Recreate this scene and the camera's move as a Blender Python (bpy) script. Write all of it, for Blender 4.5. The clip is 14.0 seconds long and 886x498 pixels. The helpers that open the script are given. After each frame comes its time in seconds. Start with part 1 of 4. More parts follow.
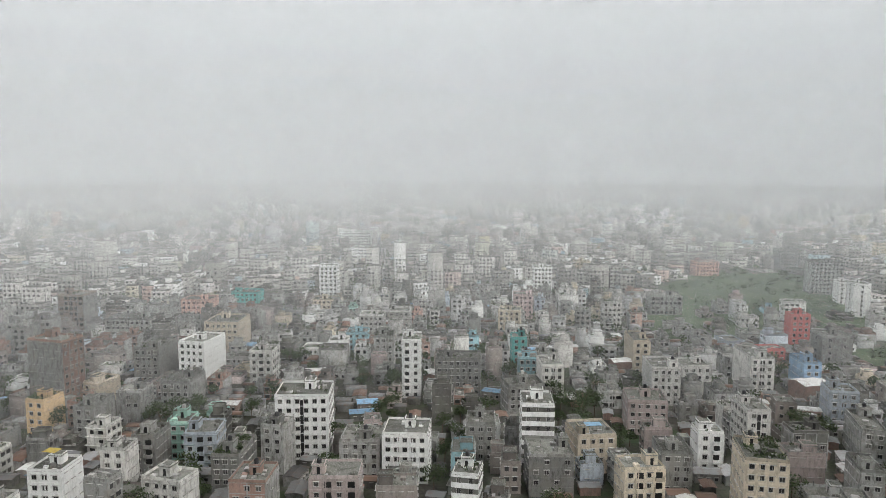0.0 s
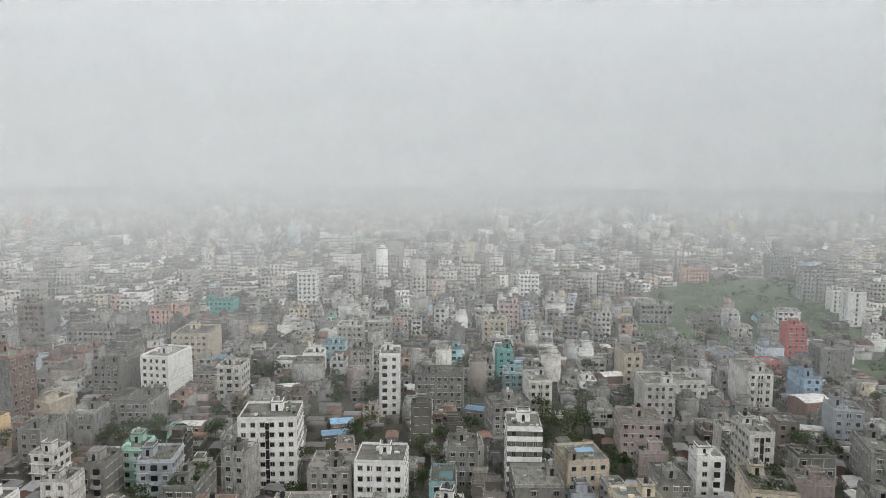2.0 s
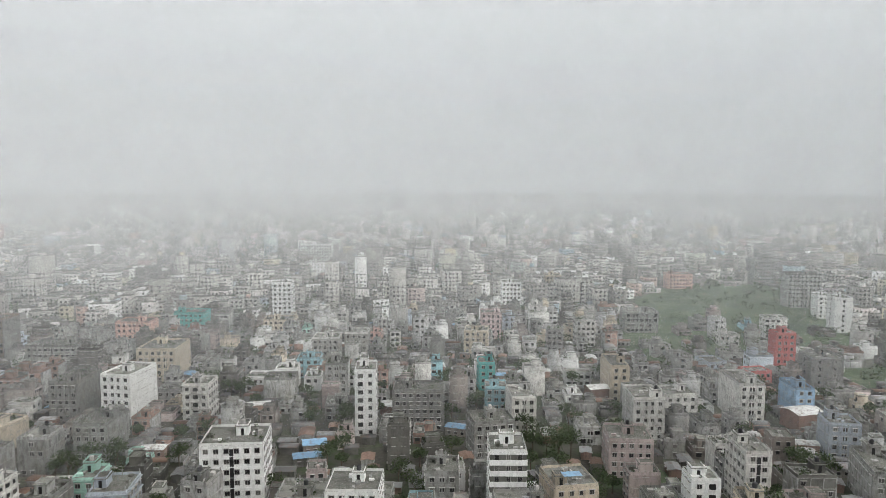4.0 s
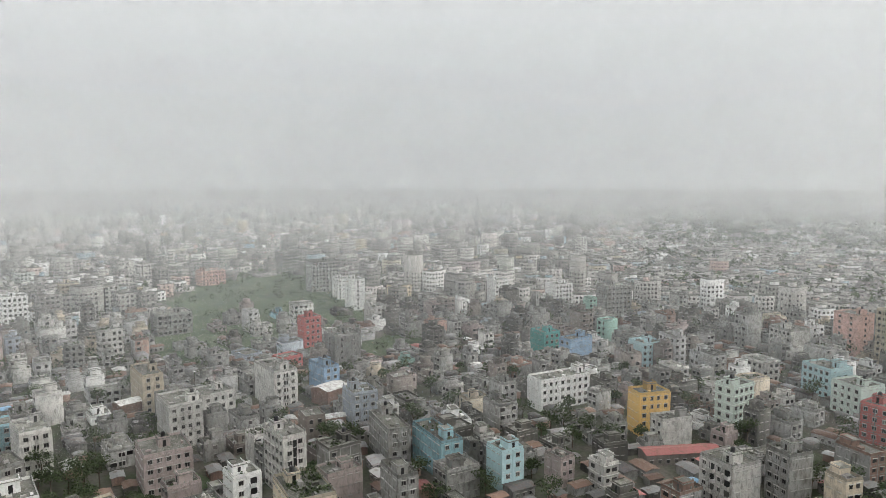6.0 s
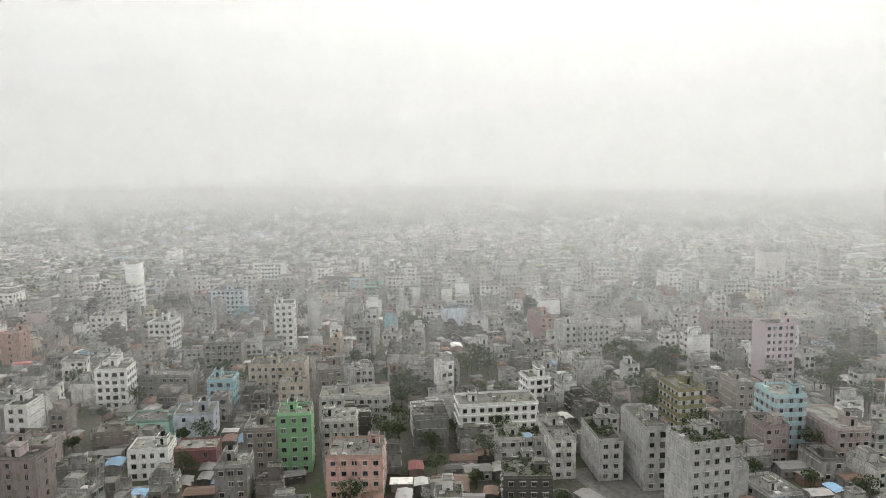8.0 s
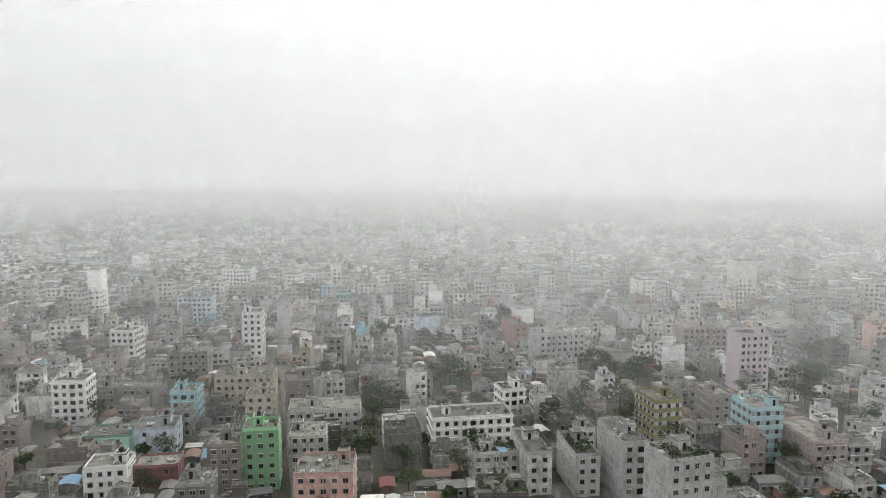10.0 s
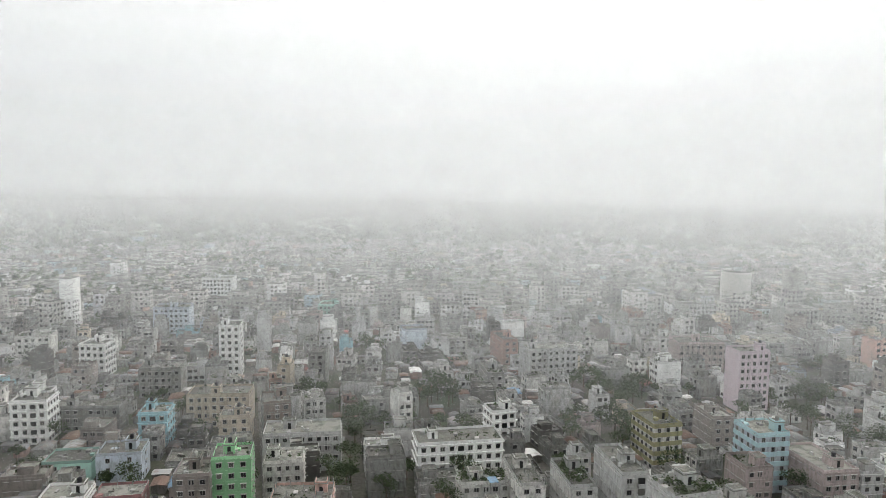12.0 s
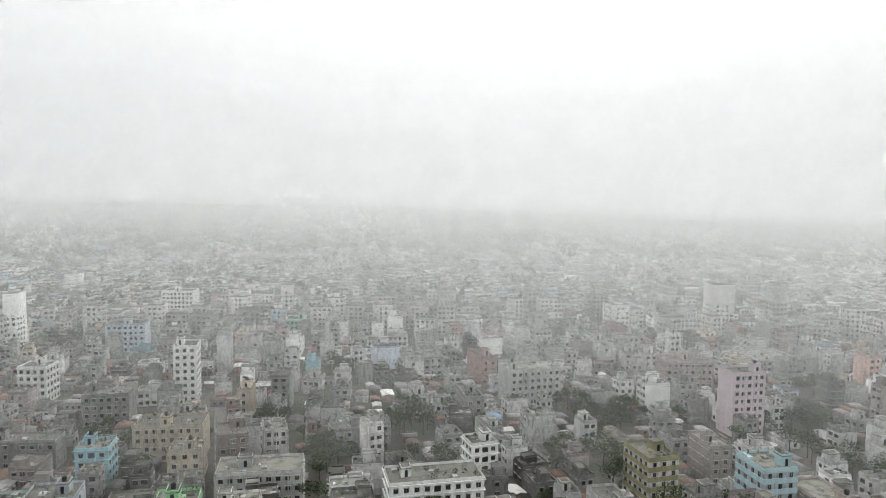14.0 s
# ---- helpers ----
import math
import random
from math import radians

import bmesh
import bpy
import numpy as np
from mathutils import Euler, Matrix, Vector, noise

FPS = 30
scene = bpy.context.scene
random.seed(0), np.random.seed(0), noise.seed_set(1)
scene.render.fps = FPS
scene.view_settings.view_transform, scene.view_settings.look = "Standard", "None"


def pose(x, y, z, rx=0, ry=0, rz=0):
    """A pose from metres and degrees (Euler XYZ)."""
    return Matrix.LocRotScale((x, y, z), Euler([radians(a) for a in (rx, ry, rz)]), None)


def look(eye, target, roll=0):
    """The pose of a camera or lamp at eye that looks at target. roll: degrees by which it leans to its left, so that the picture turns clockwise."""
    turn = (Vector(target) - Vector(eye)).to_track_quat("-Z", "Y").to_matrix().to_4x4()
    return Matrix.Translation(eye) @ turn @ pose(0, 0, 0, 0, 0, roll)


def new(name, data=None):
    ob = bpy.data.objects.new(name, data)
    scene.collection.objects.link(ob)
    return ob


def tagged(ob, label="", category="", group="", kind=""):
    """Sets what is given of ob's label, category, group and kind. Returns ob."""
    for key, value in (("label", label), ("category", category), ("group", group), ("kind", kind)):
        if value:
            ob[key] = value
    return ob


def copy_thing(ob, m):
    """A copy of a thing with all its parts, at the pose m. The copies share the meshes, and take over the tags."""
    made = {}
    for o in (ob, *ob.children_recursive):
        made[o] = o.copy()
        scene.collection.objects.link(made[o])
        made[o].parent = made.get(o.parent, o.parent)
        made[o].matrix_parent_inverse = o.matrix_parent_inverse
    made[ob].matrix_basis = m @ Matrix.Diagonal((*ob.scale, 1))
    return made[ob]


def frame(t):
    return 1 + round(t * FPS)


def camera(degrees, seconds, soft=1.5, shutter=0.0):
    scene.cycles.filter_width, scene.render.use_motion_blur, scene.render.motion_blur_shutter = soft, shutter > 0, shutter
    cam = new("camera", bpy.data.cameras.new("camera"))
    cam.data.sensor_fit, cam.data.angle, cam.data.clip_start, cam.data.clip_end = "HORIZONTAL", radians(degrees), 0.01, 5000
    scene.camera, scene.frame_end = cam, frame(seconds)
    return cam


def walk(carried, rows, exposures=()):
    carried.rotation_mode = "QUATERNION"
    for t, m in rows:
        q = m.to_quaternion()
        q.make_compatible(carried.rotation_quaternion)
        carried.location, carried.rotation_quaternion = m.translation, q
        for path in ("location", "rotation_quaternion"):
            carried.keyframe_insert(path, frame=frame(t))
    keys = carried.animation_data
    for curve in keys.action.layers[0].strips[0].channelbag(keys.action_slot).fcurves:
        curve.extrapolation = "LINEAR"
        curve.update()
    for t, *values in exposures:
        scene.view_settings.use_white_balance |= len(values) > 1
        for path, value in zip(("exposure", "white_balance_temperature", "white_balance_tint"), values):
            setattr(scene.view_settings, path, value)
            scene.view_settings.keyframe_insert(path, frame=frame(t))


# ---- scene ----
cam = camera(64.64, 14.0, soft=0.8)
PATH = [
    (0, look((-0.00, -0.00, 95.20), (-0.02, 198.70, 72.40), 0.12)),
    (0.5, look((0.48, 4.12, 95.15), (1.05, 202.84, 72.53), 0.18)),
    (1, look((1.02, 8.46, 95.08), (2.60, 207.19, 72.68), 0.24)),
    (1.5, look((1.64, 13.10, 95.01), (4.37, 211.86, 72.92), 0.27)),
    (2, look((2.29, 17.88, 94.96), (6.17, 216.66, 73.27), 0.33)),
    (2.5, look((2.88, 22.43, 94.94), (8.18, 221.22, 73.68), 0.34)),
    (2.7, look((3.07, 24.05, 94.94), (8.80, 222.89, 74.20), 0.29)),
    (3.4, look((3.53, 28.55, 94.97), (11.09, 227.36, 74.60), 0.17)),
    (4.1, look((4.06, 31.56, 95.00), (13.44, 230.34, 74.99), 0.05)),
    (4.6, look((4.77, 33.11, 94.97), (15.46, 231.85, 75.22), -0.04)),
    (5, look((5.71, 34.12, 94.90), (17.44, 232.81, 75.36), -0.11)),
    (5.2, look((6.32, 34.57, 94.84), (22.21, 232.99, 75.41), -0.11)),
    (5.4, look((6.96, 35.01, 94.77), (32.31, 232.45, 75.44), -0.12)),
    (5.5, look((7.28, 35.24, 94.73), (50.26, 229.53, 74.67), -0.38)),
    (5.6, look((7.58, 35.47, 94.69), (64.41, 226.25, 75.38), 0.04)),
    (5.7, look((7.87, 35.71, 94.65), (86.40, 218.64, 75.38), -0.10)),
    (5.9, look((8.40, 36.22, 94.55), (115.36, 204.05, 74.66), 0.08)),
    (6, look((8.65, 36.50, 94.50), (135.48, 189.68, 73.27), -0.09)),
    (6.1, look((8.88, 36.78, 94.45), (148.17, 178.84, 74.04), -0.07)),
    (6.3, look((9.31, 37.37, 94.34), (174.76, 147.69, 72.99), -0.03)),
    (6.4, look((9.51, 37.67, 94.29), (184.29, 132.39, 72.42), 0.00)),
    (6.5, look((9.69, 37.99, 94.23), (194.59, 110.94, 72.13), 0.00)),
    (6.6, look((9.86, 38.31, 94.18), (200.51, 94.64, 72.31), 0.15)),
    (6.7, look((10.02, 38.64, 94.12), (206.32, 69.20, 71.04), 0.17)),
    (6.8, look((10.17, 38.98, 94.07), (208.36, 51.28, 70.23), 0.05)),
    (6.9, look((10.31, 39.32, 94.02), (208.91, 33.20, 71.23), -0.07)),
    (7, look((10.44, 39.66, 93.97), (206.90, 10.33, 70.65), -0.64)),
    (7.2, look((10.70, 40.33, 93.87), (201.21, -15.72, 70.06), -0.74)),
    (7.3, look((10.83, 40.64, 93.83), (199.05, -22.28, 69.06), -0.32)),
    (7.5, look((11.07, 41.21, 93.76), (195.15, -33.25, 69.84), -0.75)),
    (8, look((11.73, 42.13, 93.64), (190.92, -43.40, 69.70), -0.59)),
    (8.2, look((12.05, 42.30, 93.62), (190.31, -45.19, 69.80), -0.45)),
    (8.8, look((13.33, 42.16, 93.64), (190.84, -46.98, 70.30), -0.29)),
    (9.6, look((15.87, 40.79, 93.81), (192.35, -50.54, 71.10), -0.08)),
    (10.5, look((19.97, 38.28, 94.11), (195.25, -55.48, 72.12), 0.15)),
    (11, look((22.84, 36.70, 94.29), (197.79, -57.79, 72.80), 0.26)),
    (11.5, look((26.14, 34.99, 94.46), (200.73, -60.28, 73.45), 0.39)),
    (12, look((29.88, 33.10, 94.62), (204.24, -62.70, 74.14), 0.50)),
    (12.2, look((31.50, 32.29, 94.68), (202.06, -69.91, 73.10), 0.08)),
    (12.5, look((34.07, 30.99, 94.77), (202.97, -74.17, 74.51), 0.52)),
    (13, look((38.75, 28.54, 94.90), (208.47, -75.45, 75.29), 0.63)),
    (13.5, look((43.88, 25.73, 95.00), (214.26, -77.27, 76.01), 0.68)),
    (13.7, look((46.00, 24.55, 95.04), (216.08, -78.74, 74.92), 0.09)),
    (14, look((49.23, 22.76, 95.09), (220.04, -79.64, 76.76), 0.72)),
]
walk(cam, PATH, [(0, 0.0, 6500, 10), (5.2, 0.0, 6500, 10), (7.4, 0.18, 6850, 10), (8.2, 0.18, 6800, 10), (10.6, 0.18, 6580, 10), (14, 0.17, 6560, 10)])

# ---- world, sun ----
SUN_HEADING, SUN_HEIGHT = radians(132), radians(42)  # clockwise from +y, over the horizon
SUN_WAY = Vector((math.sin(SUN_HEADING) * math.cos(SUN_HEIGHT), math.cos(SUN_HEADING) * math.cos(SUN_HEIGHT), math.sin(SUN_HEIGHT)))


class Tree:
    """Short hand for node trees."""

    def __init__(self, tree):
        self.tree = tree
        tree.nodes.clear()

    def add(self, kind, inputs=(), **settings):
        node = self.tree.nodes.new(kind)
        for key, value in settings.items():
            setattr(node, key, value)
        for key, value in dict(inputs).items():
            if isinstance(value, bpy.types.NodeSocket):
                self.tree.links.new(value, node.inputs[key])
            else:
                node.inputs[key].default_value = value
        return node

    def math(self, how, a, b=0.0, clamp=False):
        return self.add("ShaderNodeMath", {0: a, 1: b}, operation=how, use_clamp=clamp).outputs[0]

    def mix(self, factor, a, b, how="MIX"):
        node = self.add("ShaderNodeMix", {0: factor, 6: a, 7: b}, data_type="RGBA", blend_type=how)
        return node.outputs[2]

    def ramp(self, value, stops):
        node = self.add("ShaderNodeValToRGB", {0: value})
        parts = node.color_ramp.elements
        while len(parts) < len(stops):
            parts.new(0.5)
        for part_, (at, colour) in zip(parts, stops):
            part_.position, part_.color = at, colour
        return node.outputs[0]

    def noise(self, where, scale, detail=4.0, rough=0.55):
        return self.add("ShaderNodeTexNoise", {"Vector": where, "Scale": scale, "Detail": detail, "Roughness": rough}).outputs[0]


def own_tone(n):
    """A chance number of its own for each house, whether it stands alone or in a joined mesh."""
    mark = n.add("ShaderNodeAttribute", attribute_name="tone").outputs["Fac"]
    return n.math("FRACT", n.math("ADD", n.add("ShaderNodeObjectInfo").outputs["Random"], mark))


def grey(v, a=1.0):
    return (v, v, v, a)


def make_world():
    """Overcast: a dusty sky behind a pale cloud deck that is brightest round the hidden sun."""
    world = bpy.data.worlds.new("sky")
    scene.world, world.use_nodes = world, True
    n = Tree(world.node_tree)
    sky = n.add("ShaderNodeTexSky", sky_type="NISHITA", sun_disc=False, sun_elevation=SUN_HEIGHT, sun_rotation=SUN_HEADING,
                dust_density=8.0, air_density=1.5)
    sky_grey = n.add("ShaderNodeHueSaturation", {"Saturation": 0.15, "Value": 0.1, "Color": sky.outputs[0]}).outputs[0]
    way = n.add("ShaderNodeTexCoord").outputs["Generated"]
    dot = n.add("ShaderNodeVectorMath", {0: way, 1: SUN_WAY}, operation="DOT_PRODUCT").outputs["Value"]
    dot = n.math("MAXIMUM", dot, 0.0)
    glow = n.math("MULTIPLY", n.math("POWER", dot, 3.6), GLOW)
    up = n.add("ShaderNodeSeparateXYZ", {0: way}).outputs[2]
    height = n.ramp(n.math("MAXIMUM", up, 0.0), [(0.0, SKY_LOW), (0.1, SKY_MID), (0.5, SKY_TOP)])
    clouds = n.noise(n.add("ShaderNodeMapping", {"Vector": way, "Scale": (1.0, 1.0, 3.0)}).outputs[0], 1.6, 5.0)
    deck = n.mix(1.0, height, n.ramp(clouds, [(0.3, grey(0.98)), (0.7, grey(1.02))]), "MULTIPLY")
    lit = n.mix(1.0, deck, n.mix(1.0, (1.04, 0.985, 0.93, 1), glow, "MULTIPLY"), "ADD")
    both = n.mix(0.9, sky_grey, lit)
    back = n.add("ShaderNodeBackground", {"Color": both, "Strength": 1.0})
    out = n.add("ShaderNodeOutputWorld", {"Surface": back.outputs[0]})
    return out


GLOW = 0.55
SKY_LOW, SKY_MID, SKY_TOP = (0.61, 0.635, 0.655, 1), (0.655, 0.68, 0.70, 1), (1.10, 1.14, 1.165, 1)
make_world()
sun = new("sun", bpy.data.lights.new("sun", "SUN"))
sun.data.energy, sun.data.angle, sun.data.color = 1.15, radians(25), (1.0, 0.96, 0.9)
sun.matrix_world = look(SUN_WAY * 300, (0, 0, 0))
scene.cycles.transparent_max_bounces = 40

# ---- materials ----
MATS = {}


def material(name, build, **kw):
    if name not in MATS:
        m = bpy.data.materials.new(name)
        m.use_nodes = True
        n = Tree(m.node_tree)
        shader = build(n, **kw)
        n.add("ShaderNodeOutputMaterial", {"Surface": shader})
        MATS[name] = m
    return MATS[name]


def surface(n, colour, rough=0.85, bump=None, metal=0.0, strength=0.3):
    inputs = {"Base Color": colour, "Roughness": rough, "Metallic": metal, "Specular IOR Level": 0.3}
    if bump is not None:
        inputs["Normal"] = n.add("ShaderNodeBump", {"Strength": strength, "Distance": 0.05, "Height": bump}).outputs[0]
    return n.add("ShaderNodeBsdfPrincipled", inputs).outputs[0]


def weathered(n, base, dirt=0.5, spread=1.0, soot=(0.07, 0.068, 0.06, 1)):
    """Painted or bare plaster: rain streaks, patches and a tone of its own for each house."""
    where = n.add("ShaderNodeTexCoord").outputs["Object"]
    own = own_tone(n)
    moved = n.add("ShaderNodeVectorMath", {0: where, 1: n.add("ShaderNodeCombineXYZ", {0: n.math("MULTIPLY", own, 91.0), 1: n.math("MULTIPLY", own, 37.0)}).outputs[0]}, operation="ADD").outputs[0]
    streak = n.noise(n.add("ShaderNodeMapping", {"Vector": moved, "Scale": (1.0, 1.0, 0.4)}).outputs[0], 0.8, 7.0, 0.72)
    patch = n.noise(moved, 0.22, 4.0, 0.6)
    grain = n.noise(moved, 3.0, 3.0, 0.6)
    tone = n.mix(1.0, base, n.ramp(own, [(0.0, grey(1.0 - 0.36 * spread)), (0.6, grey(1.0)), (1.0, grey(1.0 + 0.25 * spread))]), "MULTIPLY")
    tone = n.mix(1.0, tone, n.ramp(grain, [(0.3, grey(0.86)), (0.7, grey(1.08))]), "MULTIPLY")
    worn = n.math("MULTIPLY", n.ramp(streak, [(0.47, grey(0)), (0.64, grey(1))]), dirt)
    tone = n.mix(worn, tone, soot)
    tone = n.mix(n.math("MULTIPLY", n.ramp(patch, [(0.49, grey(0)), (0.62, grey(1))]), dirt * 0.6), tone, (0.2, 0.19, 0.165, 1))
    return surface(n, tone, 0.9, grain)


COLOURS = dict(
    white=(0.78, 0.78, 0.76), offwhite=(0.59, 0.58, 0.55), cream=(0.57, 0.50, 0.40), palegrey=(0.52, 0.52, 0.508), concrete=(0.31, 0.31, 0.298), darkgrey=(0.13, 0.128, 0.118),
    brick=(0.30, 0.20, 0.165), brown=(0.26, 0.21, 0.18), browngrey=(0.26, 0.23, 0.212), salmon=(0.53, 0.345, 0.30), pink=(0.6, 0.47, 0.46),
    pinkgrey=(0.45, 0.38, 0.365), lilac=(0.64, 0.55, 0.59), teal=(0.13, 0.38, 0.36), turquoise=(0.29, 0.47, 0.52), mint=(0.38, 0.58, 0.50),
    green=(0.32, 0.60, 0.34), red=(0.50, 0.17, 0.16), maroon=(0.28, 0.14, 0.14), orange=(0.66, 0.48, 0.29), yellow=(0.64, 0.43, 0.17),
    olive=(0.32, 0.305, 0.18), cyan=(0.46, 0.63, 0.66), blue=(0.29, 0.42, 0.57), paleblue=(0.47, 0.52, 0.575), tin=(0.46, 0.46, 0.45), palemint=(0.62, 0.70, 0.64))
DIRT = dict(palemint=0.2, white=0.25, offwhite=0.55, concrete=0.75, darkgrey=0.7, cyan=0.15, green=0.12, yellow=0.12, red=0.2, lilac=0.2, teal=0.2, mint=0.2, orange=0.3)


def wall_paint(key):
    return material("plaster_" + key, weathered, base=(*COLOURS[key], 1), dirt=DIRT.get(key, 0.45), spread=0.3 if key in ("white", "palegrey", "palemint", "cyan", "lilac") else 1.0)


def roof_look(n, base=(0.15, 0.147, 0.132, 1)):
    where = n.add("ShaderNodeTexCoord").outputs["Object"]
    own = own_tone(n)
    moved = n.add("ShaderNodeVectorMath", {0: where, 1: n.add("ShaderNodeCombineXYZ", {0: n.math("MULTIPLY", own, 53.0), 1: n.math("MULTIPLY", own, 71.0)}).outputs[0]}, operation="ADD").outputs[0]
    patch, grain = n.noise(moved, 0.35, 5.0, 0.65), n.noise(moved, 2.2, 4.0, 0.6)
    tone = n.mix(1.0, base, n.ramp(own, [(0.0, grey(0.5)), (0.7, grey(1.0)), (1.0, grey(1.7))]), "MULTIPLY")
    tone = n.mix(n.ramp(patch, [(0.46, grey(0)), (0.6, grey(0.75))]), tone, (0.062, 0.066, 0.05, 1))
    tone = n.mix(n.ramp(grain, [(0.5, grey(0)), (0.68, grey(0.6))]), tone, (0.33, 0.325, 0.305, 1))
    return surface(n, tone, 0.92, grain)


def tin_look(n, base=(0.4, 0.4, 0.4, 1)):
    where = n.add("ShaderNodeTexCoord").outputs["Object"]
    own = own_tone(n)
    wave = n.add("ShaderNodeTexWave", {"Vector": where, "Scale": 1.3, "Distortion": 0.3}, bands_direction="X").outputs[1]
    rust = n.noise(where, 0.5, 5.0, 0.7)
    tone = n.mix(1.0, base, n.ramp(own, [(0.0, grey(0.5)), (1.0, grey(1.3))]), "MULTIPLY")
    tone = n.mix(n.ramp(rust, [(0.48, grey(0)), (0.68, grey(0.8))]), tone, (0.16, 0.105, 0.075, 1))
    return surface(n, tone, 0.6, wave, 0.15, 0.5)


def pane_look(n):
    own = n.add("ShaderNodeObjectInfo").outputs["Random"]
    return surface(n, n.ramp(own, [(0.0, grey(0.012)), (0.75, grey(0.035)), (1.0, (0.14, 0.135, 0.12, 1))]), 0.35)


# Near-black faces: the shade inside windows and bays is put into the colour.
def painted_opening_look(n):
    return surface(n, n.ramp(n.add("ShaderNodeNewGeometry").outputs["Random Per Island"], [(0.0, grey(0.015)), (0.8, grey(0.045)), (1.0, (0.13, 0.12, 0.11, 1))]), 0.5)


def leaf_look(n, base=(0.05, 0.07, 0.036, 1)):
    own = n.add("ShaderNodeNewGeometry").outputs["Random Per Island"]
    tone = n.mix(1.0, base, n.ramp(own, [(0.0, grey(0.45)), (1.0, (1.5, 1.55, 1.2, 1))]), "MULTIPLY")
    return surface(n, tone, 0.7)


def ground_look(n):
    where = n.add("ShaderNodeTexCoord").outputs["Object"]
    big, mid, fine = n.noise(where, 0.012, 4.0), n.noise(where, 0.09, 5.0, 0.6), n.noise(where, 0.8, 4.0)
    tone = n.mix(n.ramp(mid, [(0.42, grey(0)), (0.6, grey(1))]), (0.07, 0.066, 0.055, 1), (0.045, 0.062, 0.03, 1))
    tone = n.mix(n.ramp(big, [(0.45, grey(0)), (0.62, grey(0.6))]), tone, (0.15, 0.14, 0.125, 1))
    tone = n.mix(1.0, tone, n.ramp(fine, [(0.3, grey(0.7)), (0.7, grey(1.25))]), "MULTIPLY")
    return surface(n, tone, 0.95, fine)


def grass_look(n):
    where = n.add("ShaderNodeTexCoord").outputs["Object"]
    big, fine = n.noise(where, 0.05, 5.0, 0.6), n.noise(where, 0.7, 4.0)
    tone = n.ramp(big, [(0.35, (0.042, 0.06, 0.034, 1)), (0.5, (0.065, 0.09, 0.048, 1)), (0.65, (0.095, 0.12, 0.07, 1))])
    tone = n.mix(1.0, tone, n.ramp(fine, [(0.3, grey(0.7)), (0.7, grey(1.25))]), "MULTIPLY")
    return surface(n, tone, 0.95, fine)


def road_look(n):
    where = n.add("ShaderNodeTexCoord").outputs["Object"]
    fine = n.noise(where, 0.6, 5.0, 0.65)
    return surface(n, n.ramp(fine, [(0.3, (0.09, 0.087, 0.08, 1)), (0.7, (0.2, 0.195, 0.18, 1))]), 0.9, fine)


def water_look(n):
    where = n.add("ShaderNodeTexCoord").outputs["Object"]
    return surface(n, (0.10, 0.11, 0.10, 1), 0.12, n.noise(where, 0.05, 4.0), 0.0, 0.1)


def far_look(n):
    """Distant houses: each one takes a plaster tone of its own."""
    own = n.add("ShaderNodeNewGeometry").outputs["Random Per Island"]
    tone = n.ramp(own, [(0.0, (0.2, 0.195, 0.18, 1)), (0.3, (0.31, 0.3, 0.28, 1)), (0.55, (0.42, 0.405, 0.38, 1)), (0.76, (0.54, 0.52, 0.49, 1)),
                        (0.86, (0.72, 0.72, 0.7, 1)), (0.9, (0.42, 0.3, 0.26, 1)), (0.95, (0.33, 0.42, 0.46, 1)), (1.0, (0.5, 0.42, 0.3, 1))])
    where = n.add("ShaderNodeTexCoord").outputs["Object"]
    tone = n.mix(1.0, tone, n.ramp(n.noise(where, 0.4, 4.0), [(0.3, grey(0.75)), (0.7, grey(1.15))]), "MULTIPLY")
    return surface(n, tone, 0.9)


def haze_look(n):
    """Thin veil: it scatters the sky's light, thins out with height and drifts in patches."""
    where = n.add("ShaderNodeTexCoord").outputs["Object"]
    up = n.add("ShaderNodeSeparateXYZ", {0: where}).outputs[2]
    thin = n.math("POWER", 2.718, n.math("DIVIDE", n.math("MAXIMUM", n.math("SUBTRACT", up, 90.0), 0.0), -HAZE_TOP))
    drift = n.ramp(n.noise(n.add("ShaderNodeMapping", {"Vector": where, "Scale": (1.0, 1.0, 4.0)}).outputs[0], 0.004, 3.0), [(0.3, grey(0.75)), (0.7, grey(1.25))])
    level = n.add("ShaderNodeVectorMath", {0: where, 1: (1.0, 1.0, 0.0)}, operation="MULTIPLY").outputs[0]
    for centre, reach, change in HAZE_PATCHES:
        gone = n.math("DIVIDE", n.add("ShaderNodeVectorMath", {0: level, 1: centre}, operation="DISTANCE").outputs["Value"], reach, True)
        drift = n.math("MULTIPLY", drift, n.ramp(gone, [(0.0, grey(change)), (0.4, grey(0.5 + 0.5 * change)), (1.0, grey(1.0))]))
    share = n.math("MULTIPLY", n.math("MULTIPLY", thin, drift), HAZE_SHARE, True)
    clear = n.add("ShaderNodeBsdfTransparent").outputs[0]
    veil = n.add("ShaderNodeBsdfTranslucent", {"Color": (0.93, 0.95, 0.96, 1)}).outputs[0]
    other = n.add("ShaderNodeBsdfDiffuse", {"Color": (0.93, 0.95, 0.96, 1)}).outputs[0]
    both = n.add("ShaderNodeMixShader", {0: 0.35, 1: veil, 2: other}).outputs[0]
    return n.add("ShaderNodeMixShader", {0: share, 1: clear, 2: both}).outputs[0]


